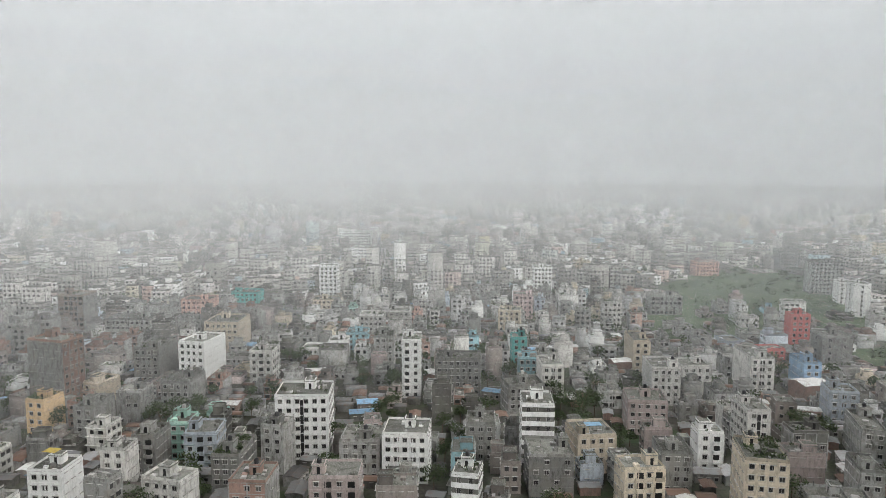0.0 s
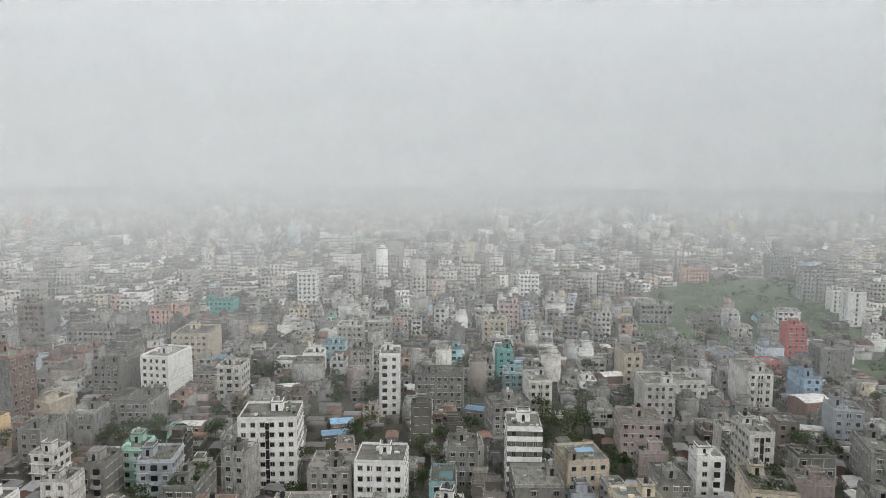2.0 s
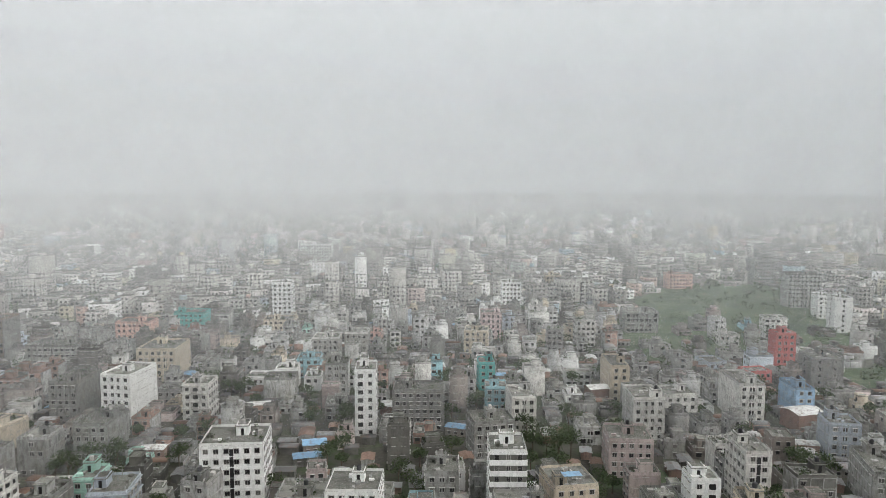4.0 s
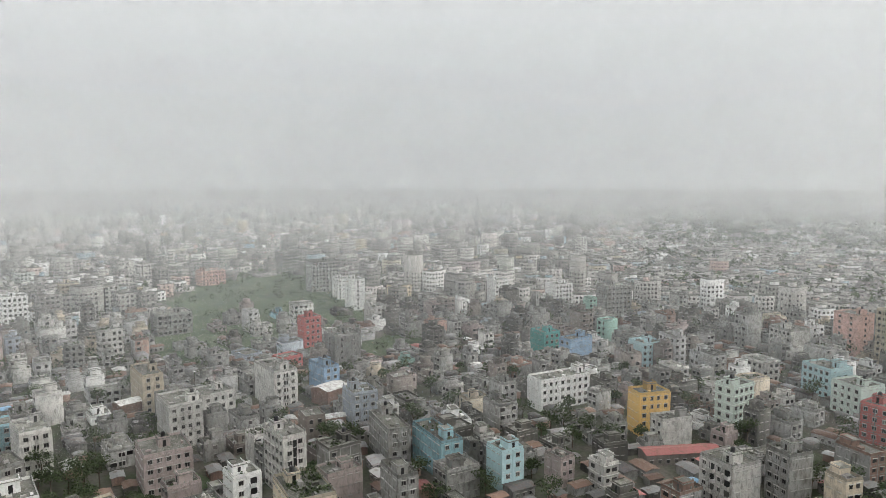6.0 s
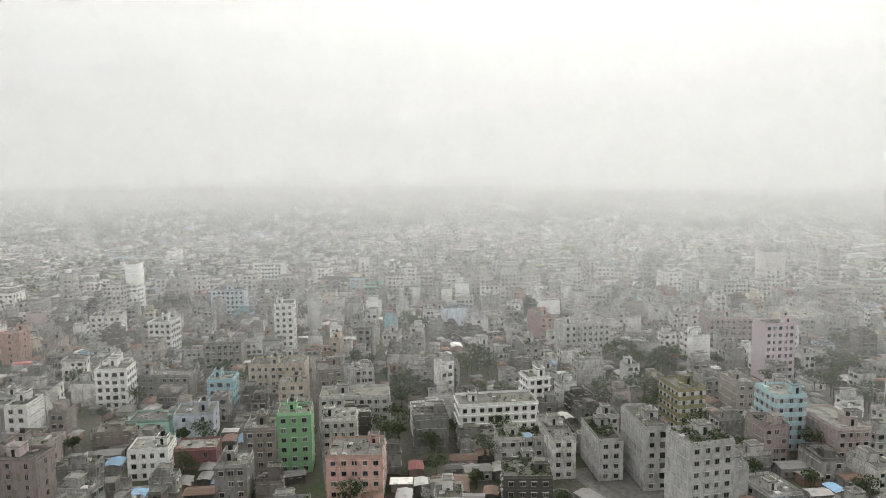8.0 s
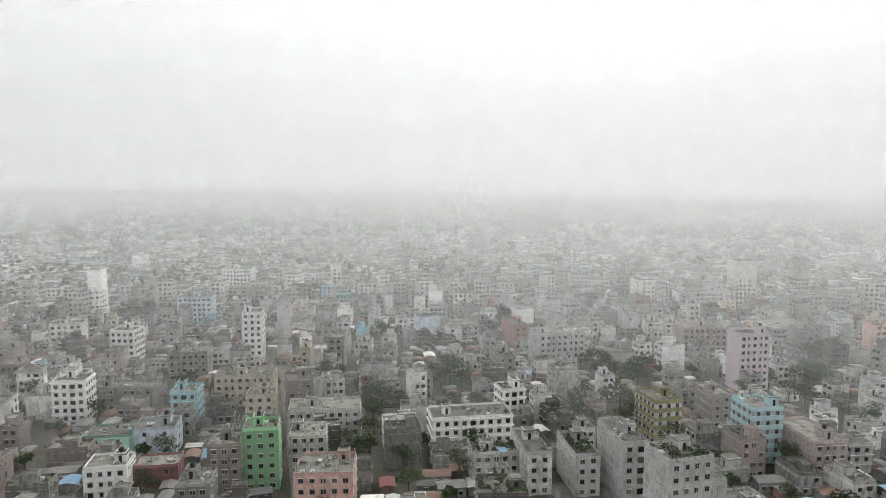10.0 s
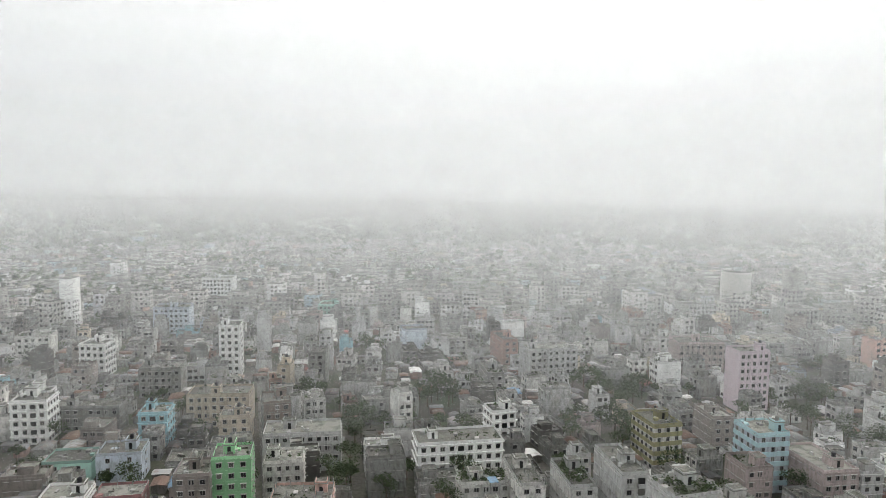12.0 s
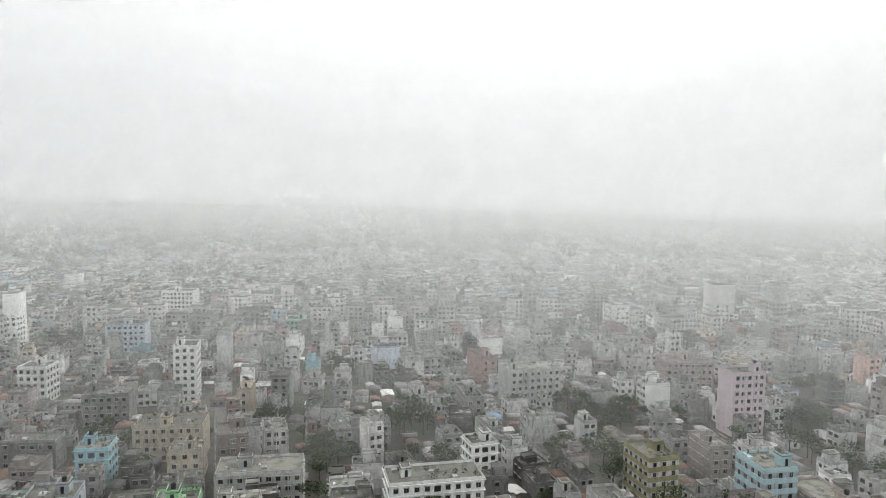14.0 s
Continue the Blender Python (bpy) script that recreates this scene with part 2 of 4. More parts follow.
HAZE_SHARE, HAZE_TOP, HAZE_STEP, HAZE_COUNT = 0.083, 200.0, 76.0, 25
HAZE_PATCHES = [((420, 300, 0), 650.0, 0.5), ((480, -330, 0), 420.0, 1.3), ((1900, -900, 0), 1250.0, 0.45)]  # a clearer and a thicker stretch
ROOF = material("roof_concrete", roof_look)
PANE, PAINTED_OPENING = material("window_pane", pane_look), material("painted_opening", painted_opening_look)
LEAF = material("leaves", leaf_look)
BARK = material("bark", weathered, base=(0.12, 0.09, 0.07, 1), dirt=0.3)
TANK = material("tank_plastic", weathered, base=(0.05, 0.05, 0.055, 1), dirt=0.1)


# ---- mesh tools ----
class Shape:
    """Gathers boxes, prisms and leaves, each face with its material, into one mesh."""

    def __init__(self):
        self.points, self.faces, self.kinds, self.mats = [], [], [], []

    def kind(self, mat):
        if mat not in self.mats:
            self.mats.append(mat)
        return self.mats.index(mat)

    def quads(self, points, faces, mat):
        base, k = len(self.points), self.kind(mat)
        self.points.extend(points)
        for f in faces:
            self.faces.append(tuple(base + i for i in f))
            self.kinds.append(k)

    def box(self, x0, x1, y0, y1, z0, z1, mat, top=None, bottom=True):
        pts = [(x0, y0, z0), (x1, y0, z0), (x1, y1, z0), (x0, y1, z0), (x0, y0, z1), (x1, y0, z1), (x1, y1, z1), (x0, y1, z1)]
        sides = [(0, 1, 5, 4), (1, 2, 6, 5), (2, 3, 7, 6), (3, 0, 4, 7)] + ([(3, 2, 1, 0)] if bottom else [])
        if top is None or top is mat:
            self.quads(pts, sides + [(4, 5, 6, 7)], mat)
        else:
            self.quads(pts, sides, mat)
            self.quads(pts[4:], [(0, 1, 2, 3)], top)

    def prism(self, x, y, r, z0, z1, mat, n=8, r1=None):
        r1 = r if r1 is None else r1
        pts = [(x + q * math.cos(2 * math.pi * i / n), y + q * math.sin(2 * math.pi * i / n), z) for z, q in ((z0, r), (z1, r1)) for i in range(n)]
        self.quads(pts, [(i, (i + 1) % n, n + (i + 1) % n, n + i) for i in range(n)] + [tuple(range(n, 2 * n))], mat)

    def leaves(self, x, y, z, r, count, rng, mat, size=0.5, flat=0.7):
        for _ in range(count):
            d = Vector((rng.gauss(0, 1), rng.gauss(0, 1), rng.gauss(0, 1))).normalized() * r * rng.uniform(0.55, 1.05)
            c = Vector((x + d.x, y + d.y, z + d.z * flat))
            u = Vector((rng.gauss(0, 1), rng.gauss(0, 1), rng.gauss(0, 0.6))).normalized() * size * rng.uniform(0.6, 1.4)
            w = u.cross(Vector((rng.gauss(0, 1), rng.gauss(0, 1), rng.gauss(0, 1)))).normalized() * size * rng.uniform(0.5, 1.0)
            self.quads([tuple(c - u), tuple(c - w * 0.8), tuple(c + u), tuple(c + w * 0.8)], [(0, 1, 2, 3)], mat)

    def join(self, other):
        for mat in other.mats:
            self.kind(mat)
        base = len(self.points)
        self.points.extend(other.points)
        self.faces.extend(tuple(base + i for i in f) for f in other.faces)
        self.kinds.extend(self.kind(other.mats[k]) for k in other.kinds)

    def mesh(self, name):
        me = bpy.data.meshes.new(name)
        me.from_pydata(self.points, [], self.faces)
        for m in self.mats:
            me.materials.append(m)
        me.polygons.foreach_set("material_index", self.kinds)
        me.update()
        return me


def part(name, shape, parent, label="", at=None):
    """One mesh object under a thing; shape is a Shape or a ready mesh."""
    ob = new(name, shape.mesh(name) if isinstance(shape, Shape) else shape)
    ob.parent = parent
    if at is not None:
        ob.matrix_basis = at
    if label:
        ob["label"] = label
    return ob


STOREY = 3.05
TAKEN = {}


def corners(x, y, rot, w, d):
    c, s = math.cos(radians(rot)), math.sin(radians(rot))
    return [(x + a * w / 2 * c - b * d / 2 * s, y + a * w / 2 * s + b * d / 2 * c) for a, b in ((-1, -1), (1, -1), (1, 1), (-1, 1))]


def overlap(a, b):
    for poly in (a, b):
        for i in (0, 1):
            nx, ny = poly[i + 1][1] - poly[i][1], poly[i][0] - poly[i + 1][0]
            pa, pb = [p[0] * nx + p[1] * ny for p in a], [p[0] * nx + p[1] * ny for p in b]
            if max(pa) <= min(pb) or max(pb) <= min(pa):
                return False
    return True


def is_free(x, y, rot, w, d):
    me, gx, gy = corners(x, y, rot, w, d), int(x // 40), int(y // 40)
    return not any(overlap(me, other) for i in (-1, 0, 1) for j in (-1, 0, 1) for other in TAKEN.get((gx + i, gy + j), ()))


def take(x, y, rot, w, d):
    TAKEN.setdefault((int(x // 40), int(y // 40)), []).append(corners(x, y, rot, w, d))

# ---- ground, lane, fields, river ----
HUB = Vector((20.0, 30.0, 0.0))


def sheet(name, label, points, z, mat, category):
    shape = Shape()
    shape.quads([(x, y, z) for x, y in points], [tuple(range(len(points)))], mat)
    return tagged(new(name, shape.mesh(name)), label, category, kind="structure")


sheet("ground", "dark earth and low scrub between the houses", [(4700 * math.cos(2 * math.pi * i / 64), 4700 * math.sin(2 * math.pi * i / 64)) for i in range(64)],
      0.0, material("earth", ground_look), "ground")
GRASS = material("grass", grass_look)
FIELDS = [((118, 380), (135, 470), (175, 560), (235, 640), (330, 640), (310, 520), (262, 410), (205, 378)),
          ((64, 236), (66, 256), (84, 254), (90, 232)), ((196, 330), (200, 362), (262, 372), (268, 345))]
BANK = [(3300, 900), (3100, 200), (2800, -560), (2260, -1150), (1560, -1390), (1140, -1410), (1010, -1730), (930, -2300)]
for points in FIELDS:
    sheet("grass_field", "green grass field with uneven wet patches", points, 0.02, GRASS, "field")
sheet("lane", "narrow grey paved lane between apartment houses", [(180, -8.5), (180, -4.8), (345, -43.2), (345, -46.9)], 0.03, material("paving", road_look), "lane")
sheet("courtyard", "grey paved courtyard between houses", [(150, -76), (181, -80), (178, -98), (152, -96)], 0.03, material("paving", road_look), "courtyard")
sheet("river", "wide pale river beyond the far trees", BANK + [(1200, -4450), (3000, -3500), (4200, -1900), (4600, 700)], 0.05, material("water", water_look), "river")
for k in range(12):
    take(180 + 14 * k, -6.6 - 3.26 * k, -13.1, 15, 4.2)
take(166, -87, 0, 26, 20)


def in_field(x, y):
    for poly in FIELDS:
        if all((b[0] - a[0]) * (y - a[1]) - (b[1] - a[1]) * (x - a[0]) < 0 for a, b in zip(poly, poly[1:] + poly[:1])):
            return True
    return False


# ---- houses ----
def window_mesh(w, h, shade, frame_mat):
    s = Shape()
    s.quads([(-w / 2, -0.012, 0), (w / 2, -0.012, 0), (w / 2, -0.012, h), (-w / 2, -0.012, h)], [(0, 1, 2, 3)], PANE)
    s.box(-0.03, 0.03, -0.05, 0, 0, h, frame_mat)
    for x in (-w / 2 - 0.05, w / 2 - 0.05):
        s.box(x, x + 0.1, -0.07, 0, -0.05, h + 0.05, frame_mat)
    s.box(-w / 2 - 0.1, w / 2 + 0.1, -0.12, 0, -0.12, 0, frame_mat)
    if shade:
        s.box(-w / 2 - 0.2, w / 2 + 0.2, -0.5, 0, h + 0.05, h + 0.15, frame_mat)
    return s.mesh("window")


def balcony_mesh(w, wall_mat):
    """A slab with its parapet, one hollow tray."""
    s, a, t = Shape(), w / 2, 0.1
    outer, inner = [(-a, -1.15), (a, -1.15), (a, 0.0), (-a, 0.0)], [(-a + t, -1.15 + t), (a - t, -1.15 + t), (a - t, 0.0), (-a + t, 0.0)]
    pts = [(x, y, -0.15) for x, y in outer] + [(x, y, 0.95) for x, y in outer] + [(x, y, 0.95) for x, y in inner] + [(x, y, 0.02) for x, y in inner]
    s.quads(pts, [(3, 2, 1, 0), (0, 1, 5, 4), (1, 2, 6, 5), (3, 0, 4, 7), (4, 5, 9, 8), (5, 6, 10, 9), (7, 4, 8, 11), (8, 9, 13, 12), (9, 10, 14, 13), (11, 8, 12, 15), (12, 13, 14, 15)], wall_mat)
    return s.mesh("balcony")


def door_mesh(w):
    s = Shape()
    s.quads([(-w / 2, -0.015, 0.02), (w / 2, -0.015, 0.02), (w / 2, -0.015, 2.2), (-w / 2, -0.015, 2.2)], [(0, 1, 2, 3)], PANE)
    return s.mesh("door")


FRAME = material("window_surround", weathered, base=(0.42, 0.41, 0.39, 1), dirt=0.4)
CEMENT = wall_paint("concrete")
WINDOWS = {True: window_mesh(1.35, 1.35, True, FRAME), False: window_mesh(1.15, 1.35, False, FRAME)}
BALCONY, DOOR = {}, door_mesh(1.9)


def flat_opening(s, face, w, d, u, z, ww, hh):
    """An opening whose inner dark is a painted flat sheet, with its shade slab, laid on one face of a plain body."""
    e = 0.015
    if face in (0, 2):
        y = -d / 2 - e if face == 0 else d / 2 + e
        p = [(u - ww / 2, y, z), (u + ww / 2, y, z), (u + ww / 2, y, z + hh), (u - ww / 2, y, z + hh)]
        s.quads(p, [(0, 1, 2, 3) if face == 0 else (3, 2, 1, 0)], PAINTED_OPENING)
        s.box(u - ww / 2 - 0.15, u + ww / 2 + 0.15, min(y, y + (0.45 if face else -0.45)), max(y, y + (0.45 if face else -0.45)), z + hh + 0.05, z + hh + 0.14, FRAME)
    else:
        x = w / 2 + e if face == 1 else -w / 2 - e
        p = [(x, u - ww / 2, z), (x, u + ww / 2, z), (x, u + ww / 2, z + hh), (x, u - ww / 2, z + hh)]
        s.quads(p, [(0, 1, 2, 3) if face == 1 else (3, 2, 1, 0)], PAINTED_OPENING)
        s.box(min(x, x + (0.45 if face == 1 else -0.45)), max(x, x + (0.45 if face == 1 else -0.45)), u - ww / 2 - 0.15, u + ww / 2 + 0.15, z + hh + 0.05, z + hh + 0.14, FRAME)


def roof_shapes(w, d, top, wall, rng, plants=0.3, garden=0):
    """The slab with its parapet, and the clutter that has grown on it."""
    roof = Shape()
    roof.box(-w / 2 - 0.12, w / 2 + 0.12, -d / 2 - 0.12, d / 2 + 0.12, top, top + 0.12, wall, ROOF)
    for x0, x1, y0, y1 in ((-w / 2, w / 2, -d / 2, -d / 2 + 0.15), (-w / 2, w / 2, d / 2 - 0.15, d / 2), (-w / 2, -w / 2 + 0.15, -d / 2 + 0.15, d / 2 - 0.15), (w / 2 - 0.15, w / 2, -d / 2 + 0.15, d / 2 - 0.15)):
        roof.box(x0, x1, y0, y1, top + 0.12, top + 0.9, wall, CEMENT, False)
    zt = top + 0.12
    if rng.random() < 0.55:
        nx, ny = max(2, round(w / 4)), max(2, round(d / 4))
        tall = rng.uniform(0.9, 1.8)
        for i in range(nx + 1):
            for j in range(ny + 1):
                if rng.random() < 0.7:
                    x, y = (i / nx - 0.5) * (w - 0.5), (j / ny - 0.5) * (d - 0.5)
                    roof.box(x - 0.13, x + 0.13, y - 0.13, y + 0.13, zt, zt + tall, CEMENT, None, False)
    for _ in range(rng.randint(3, 9)):
        x, y, a, b = rng.uniform(-w / 2 + 1, w / 2 - 1), rng.uniform(-d / 2 + 1, d / 2 - 1), rng.uniform(0.25, 0.9), rng.uniform(0.25, 0.9)
        roof.box(x - a, x + a, y - b, y + b, zt, zt + rng.uniform(0.2, 0.9), rng.choice((CEMENT, ROOF, FRAME, wall)), None, False)
    if rng.random() < plants:
        for _ in range(rng.randint(3, 8)):
            roof.leaves(rng.uniform(-w / 2 + 0.6, w / 2 - 0.6), rng.uniform(-d / 2 + 0.6, d / 2 - 0.6), zt + 0.6, rng.uniform(0.5, 1.1), 26, rng, LEAF, 0.28)
    for _ in range(garden):
        roof.leaves(rng.uniform(-w / 2 + 0.5, w / 2 - 0.5), rng.uniform(-d / 2 + 0.5, d / 2 - 0.5), zt + 0.7, rng.uniform(0.6, 1.4), 30, rng, LEAF, 0.3)
    return roof


def stair_shape(wall, rng, z, w, d):
    s = Shape()
    a, b, h = rng.uniform(1.4, 2.0), rng.uniform(1.5, 2.3), rng.uniform(2.3, 2.9)
    x, y = rng.uniform(-w / 2 + a + 0.3, w / 2 - a - 0.3) if w > 2 * a + 1 else 0, rng.uniform(-d / 2 + b + 0.3, d / 2 - b - 0.3) if d > 2 * b + 1 else 0
    s.box(x - a, x + a, y - b, y + b, z, z + h, wall, None, False)
    s.box(x - a - 0.35, x + a + 0.35, y - b - 0.35, y + b + 0.35, z + h, z + h + 0.13, CEMENT, ROOF)
    for q in (-a, a - 0.12):
        s.box(x + q, x + q + 0.12, y - b, y + b, z + h + 0.13, z + h + 0.55, wall, None, False)
    s.box(x - a, x + a, y - b, y - b + 0.12, z + h + 0.13, z + h + 0.55, wall, None, False)
    # doorway shade as a near-black sheet on the closed wall
    s.quads([(x - 0.45, y - b - 0.015, z + 0.05), (x + 0.45, y - b - 0.015, z + 0.05), (x + 0.45, y - b - 0.015, z + 2.05), (x - 0.45, y - b - 0.015, z + 2.05)], [(0, 1, 2, 3)], PAINTED_OPENING)
    return s, (x, y, z + h + 0.13)


def tank_shape(x, y, z, mat):
    s = Shape()
    s.prism(x, y, 0.62, z, z + 1.15, mat, 10)
    s.prism(x, y, 0.62, z + 1.15, z + 1.4, mat, 10, 0.25)
    return s


def body_shape(w, d, floors, wall, style, rng):
    """Walls with plinth, floor slabs and corner posts."""
    s, top = Shape(), floors * STOREY
    base = wall
    if style == "stripe":
        base = wall_paint({wall_paint("olive"): "offwhite", wall_paint("cyan"): "paleblue"}.get(wall, "darkgrey"))
    elif style == "frame":
        base = wall
    s.box(-w / 2, w / 2, -d / 2, d / 2, -0.3, top, base, None, False)
    for f in range(floors + 1):
        z = f * STOREY
        if style == "stripe" and f:
            s.box(-w / 2 - 0.14, w / 2 + 0.14, -d / 2 - 0.14, d / 2 + 0.14, z - 0.55, z + (0.95 if f < floors else -0.002), wall)
        elif style == "band" and f:
            s.box(-w / 2 - 0.42, w / 2 + 0.42, -d / 2 - 0.42, d / 2 + 0.42, z - 0.18, z, wall)
        elif f:
            s.box(-w / 2 - 0.05, w / 2 + 0.05, -d / 2 - 0.05, d / 2 + 0.05, z - 0.2, z - 0.002, CEMENT if style == "frame" else wall)
    n = max(1, round(w / 4))
    if style in ("frame", "plain", "grille"):
        mat = CEMENT if style == "frame" else wall
        for i in range(n + 1):
            x = (i / n - 0.5) * w
            s.box(x - 0.17, x + 0.17, -d / 2 - 0.09, d / 2 + 0.09, 0, top - 0.003, mat, None, False)
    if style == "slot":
        # no gap is cut: a near-black strip on the wall paints its shade
        s.box(-0.55, 0.55, -d / 2 - 0.02, d / 2 + 0.02, 0.5, top - 1, PAINTED_OPENING, None, False)
    return s


def slots(length, style, face):
    """Where windows sit along a face."""
    n = max(1, round((length - 1.0) / 2.75))
    if style == "blank":
        n = 1 if face else max(1, n // 2)
    return [((i + 0.5) / n - 0.5) * (length - 0.6) for i in range(n)]


def block(label, x, y, rot, w, d, floors, colour, style):
    """One apartment house with its parts."""
    rng = random.Random(int(x * 31 + y * 17))
    root = tagged(new("apartment_house" if floors > 2 else "low_house"), label, "house")
    root.matrix_basis = pose(x, y, 0, 0, 0, rot)
    take(x, y, rot, w + 1.2, d + 1.2)
    wall, far = wall_paint(colour), (Vector((x, y, 0)) - HUB).length
    body = body_shape(w, d, floors, wall, style, rng)
    hang = []
    for face in range(4):
        length = w if face in (0, 2) else d
        single = far < 400 if face == 0 else far < 240 and face in (1, 3)
        us = slots(length, style, face)
        for f in range(floors):
            z = f * STOREY + (0.95 if style in ("stripe", "tower") else 0.85)
            for i, u in enumerate(us):
                if style == "slot" and abs(u) < 1.3 and face in (0, 2):
                    continue
                if style == "frame" and rng.random() < 0.25:
                    continue
                open_bay = face == 0 and ((style == "grille" and i % 2 == 1) or (style == "tower" and i == 0) or (style == "band" and i == len(us) // 2 and len(us) > 2))
                if open_bay and far < 330 and f:
                    hang.append(("balcony", face, u, f * STOREY))
                elif single:
                    hang.append(("window", face, u, z))
                else:
                    flat_opening(body, face, w, d, u, z, 1.35 if style != "frame" else 1.9, 1.35 if style != "frame" else 1.7)
    part("wall", body, root)
    part("roof", roof_shapes(w, d, floors * STOREY, wall, rng, 0.35, 30 if "garden" in label or "plant" in label else 0), root, "flat concrete roof with clutter")
    if floors > 2:
        tower, spot = stair_shape(wall, rng, floors * STOREY + 0.12, w, d)
        part("stair_tower", tower, root)
        if rng.random() < 0.6 and far < 420:
            part("water_tank", tank_shape(*spot, TANK if rng.random() < 0.6 else FRAME), root, "round rooftop water tank")
    if colour not in BALCONY:
        BALCONY[colour] = balcony_mesh(2.5, wall)
    mesh = WINDOWS[style not in ("stripe", "blank")]
    turn = {0: (0, 0, -1), 1: (90, 1, 0), 2: (180, 0, 1), 3: (-90, -1, 0)}
    for kind, face, u, z in hang:
        angle, sx, sy = turn[face]
        px, py = (u if face == 0 else -u, sy * d / 2) if face in (0, 2) else (sx * w / 2, u if face == 1 else -u)
        made = part(kind, BALCONY[colour] if kind == "balcony" else mesh, root, "", pose(px, py, z, 0, 0, angle))
        if kind == "balcony":
            part("door", DOOR, made)
    return root


block("slim white apartment tower with dark corner balconies", -13.1, 290.2, 0.3, 7.8, 14.0, 8, "white", "tower")
block("tall white apartment block with a dark stair slot", -46.3, 228.4, 2.4, 17.4, 15.0, 7, "white", "slot")
block("white five-storey apartment house with a roof stair box", -11.0, 210.1, -3.8, 13.6, 13.0, 5, "white", "plain")
block("cream-coloured apartment block with a stepped roof", -114.8, 366.8, -1.6, 17.7, 20.6, 5, "cream", "plain")
block("white apartment block with rows of small windows", -109.6, 312.1, -11.7, 12.3, 18.5, 6, "white", "plain")
block("off-white apartment house with projecting floor bands", -79.4, 305.1, -3.0, 10.1, 11.6, 5, "offwhite", "band")
block("teal-painted apartment building among grey houses", -132.6, 469.0, -3.0, 17.9, 13.4, 4, "teal", "plain")
block("tall white tower with open balcony bands", -83.3, 509.1, 1.1, 13.1, 12.4, 8, "white", "band")
block("low cream wing beside a tall tower", -76.8, 459.5, 0.6, 18.0, 12.0, 3, "cream", "band")
block("wide pale tower block in the haze", -98.6, 786.0, 2.2, 35.6, 16.5, 8, "white", "band")
block("white block in front of a taller tower", -82.5, 701.2, 1.6, 23.7, 13.4, 5, "white", "plain")
block("unfinished brick tower with bare concrete floors", -155.0, 274.3, 74.0, 11.1, 16.7, 9, "brick", "frame")
block("pale orange apartment house with a planted roof", -145.1, 247.6, -11.8, 7.3, 9.9, 4, "orange", "plain")
block("faded salmon apartment block", -150.0, 426.1, -3.0, 18.1, 13.4, 5, "salmon", "plain")
block("brown unfinished block with concrete frame", -215.8, 407.5, -3.0, 15.0, 14.4, 7, "brown", "frame")
block("off-white house with regular square windows", -40.4, 395.9, -3.0, 13.4, 12.4, 4, "offwhite", "plain")
block("pale plastered house with few windows", -25.3, 407.3, -3.0, 12.2, 12.4, 4, "offwhite", "plain")
block("grey concrete house with square windows", -28.2, 332.3, 0.3, 9.3, 11.3, 5, "concrete", "plain")
block("turquoise three-storey house among tin sheds", -45.2, 366.1, 0.3, 10.6, 11.0, 3, "turquoise", "band")
block("small white house beside tin sheds", -52.6, 347.6, 0.3, 9.5, 10.0, 3, "white", "plain")
block("low white house with a flat roof", -64.2, 344.8, -3.0, 11.3, 10.0, 2, "white", "plain")
block("weathered grey four-storey house", -103.7, 272.0, -3.0, 11.4, 15.1, 4, "concrete", "plain")
block("off-white house with stained parapets", -97.5, 202.9, -3.0, 7.4, 8.0, 4, "offwhite", "plain")
block("grey apartment house with caged balconies", -92.7, 214.5, -3.0, 7.3, 11.0, 4, "concrete", "grille")
block("mint-green striped apartment house", -86.4, 225.6, -0.1, 6.4, 10.0, 4, "mint", "band")
block("pale blue-grey apartment house with floor bands", -76.6, 217.7, 3.4, 9.9, 12.4, 4, "paleblue", "band")
block("white corner apartment house with a roof terrace", -109.2, 189.2, -3.0, 9.5, 10.3, 4, "white", "plain")
block("unfinished concrete house with open balconies", -52.2, 214.0, -14.4, 7.4, 8.0, 5, "concrete", "frame")
block("grey plastered house with a cluttered roof", -25.1, 211.9, -2.8, 12.3, 12.0, 4, "concrete", "plain")
block("grey apartment block with three window columns", 6.7, 293.9, -3.4, 18.9, 12.4, 5, "concrete", "plain")
block("rough concrete house with open floors", -116.6, 257.5, -3.0, 8.9, 10.8, 4, "concrete", "frame")
block("stained grey house with a mossy roof", -124.5, 242.3, -3.0, 7.1, 14.3, 4, "concrete", "plain")
block("grey plastered apartment block", -131.5, 313.9, -3.0, 11.3, 19.6, 5, "concrete", "plain")
block("long grey concrete apartment block", -173.3, 385.3, -3.0, 25.1, 14.4, 4, "concrete", "plain")
block("low shed with a pale roof", -97.2, 327.6, -3.0, 11.1, 10.0, 2, "tin", "plain")
block("white tower with dark ribbon bands", 30.4, 219.3, -3.0, 10.0, 13.0, 7, "white", "stripe")
block("tall red-painted apartment block beside green fields", 189.8, 368.3, -3.0, 9.7, 8.2, 6, "red", "plain")
block("white tower with an almost blank wall", 272.0, 452.3, -12.0, 10.3, 13.4, 7, "white", "blank")
block("white wing beside a blank tower", 287.5, 496.1, -12.0, 9.8, 13.4, 5, "white", "plain")
block("white tower with balcony bands", 75.2, 525.6, -3.0, 13.6, 13.4, 7, "white", "band")
block("pale tower with a white stair strip", 132.6, 556.7, -3.0, 18.8, 13.4, 6, "offwhite", "slot")
block("beige tower with balcony bands", 116.3, 580.5, -3.0, 12.1, 12.4, 6, "cream", "band")
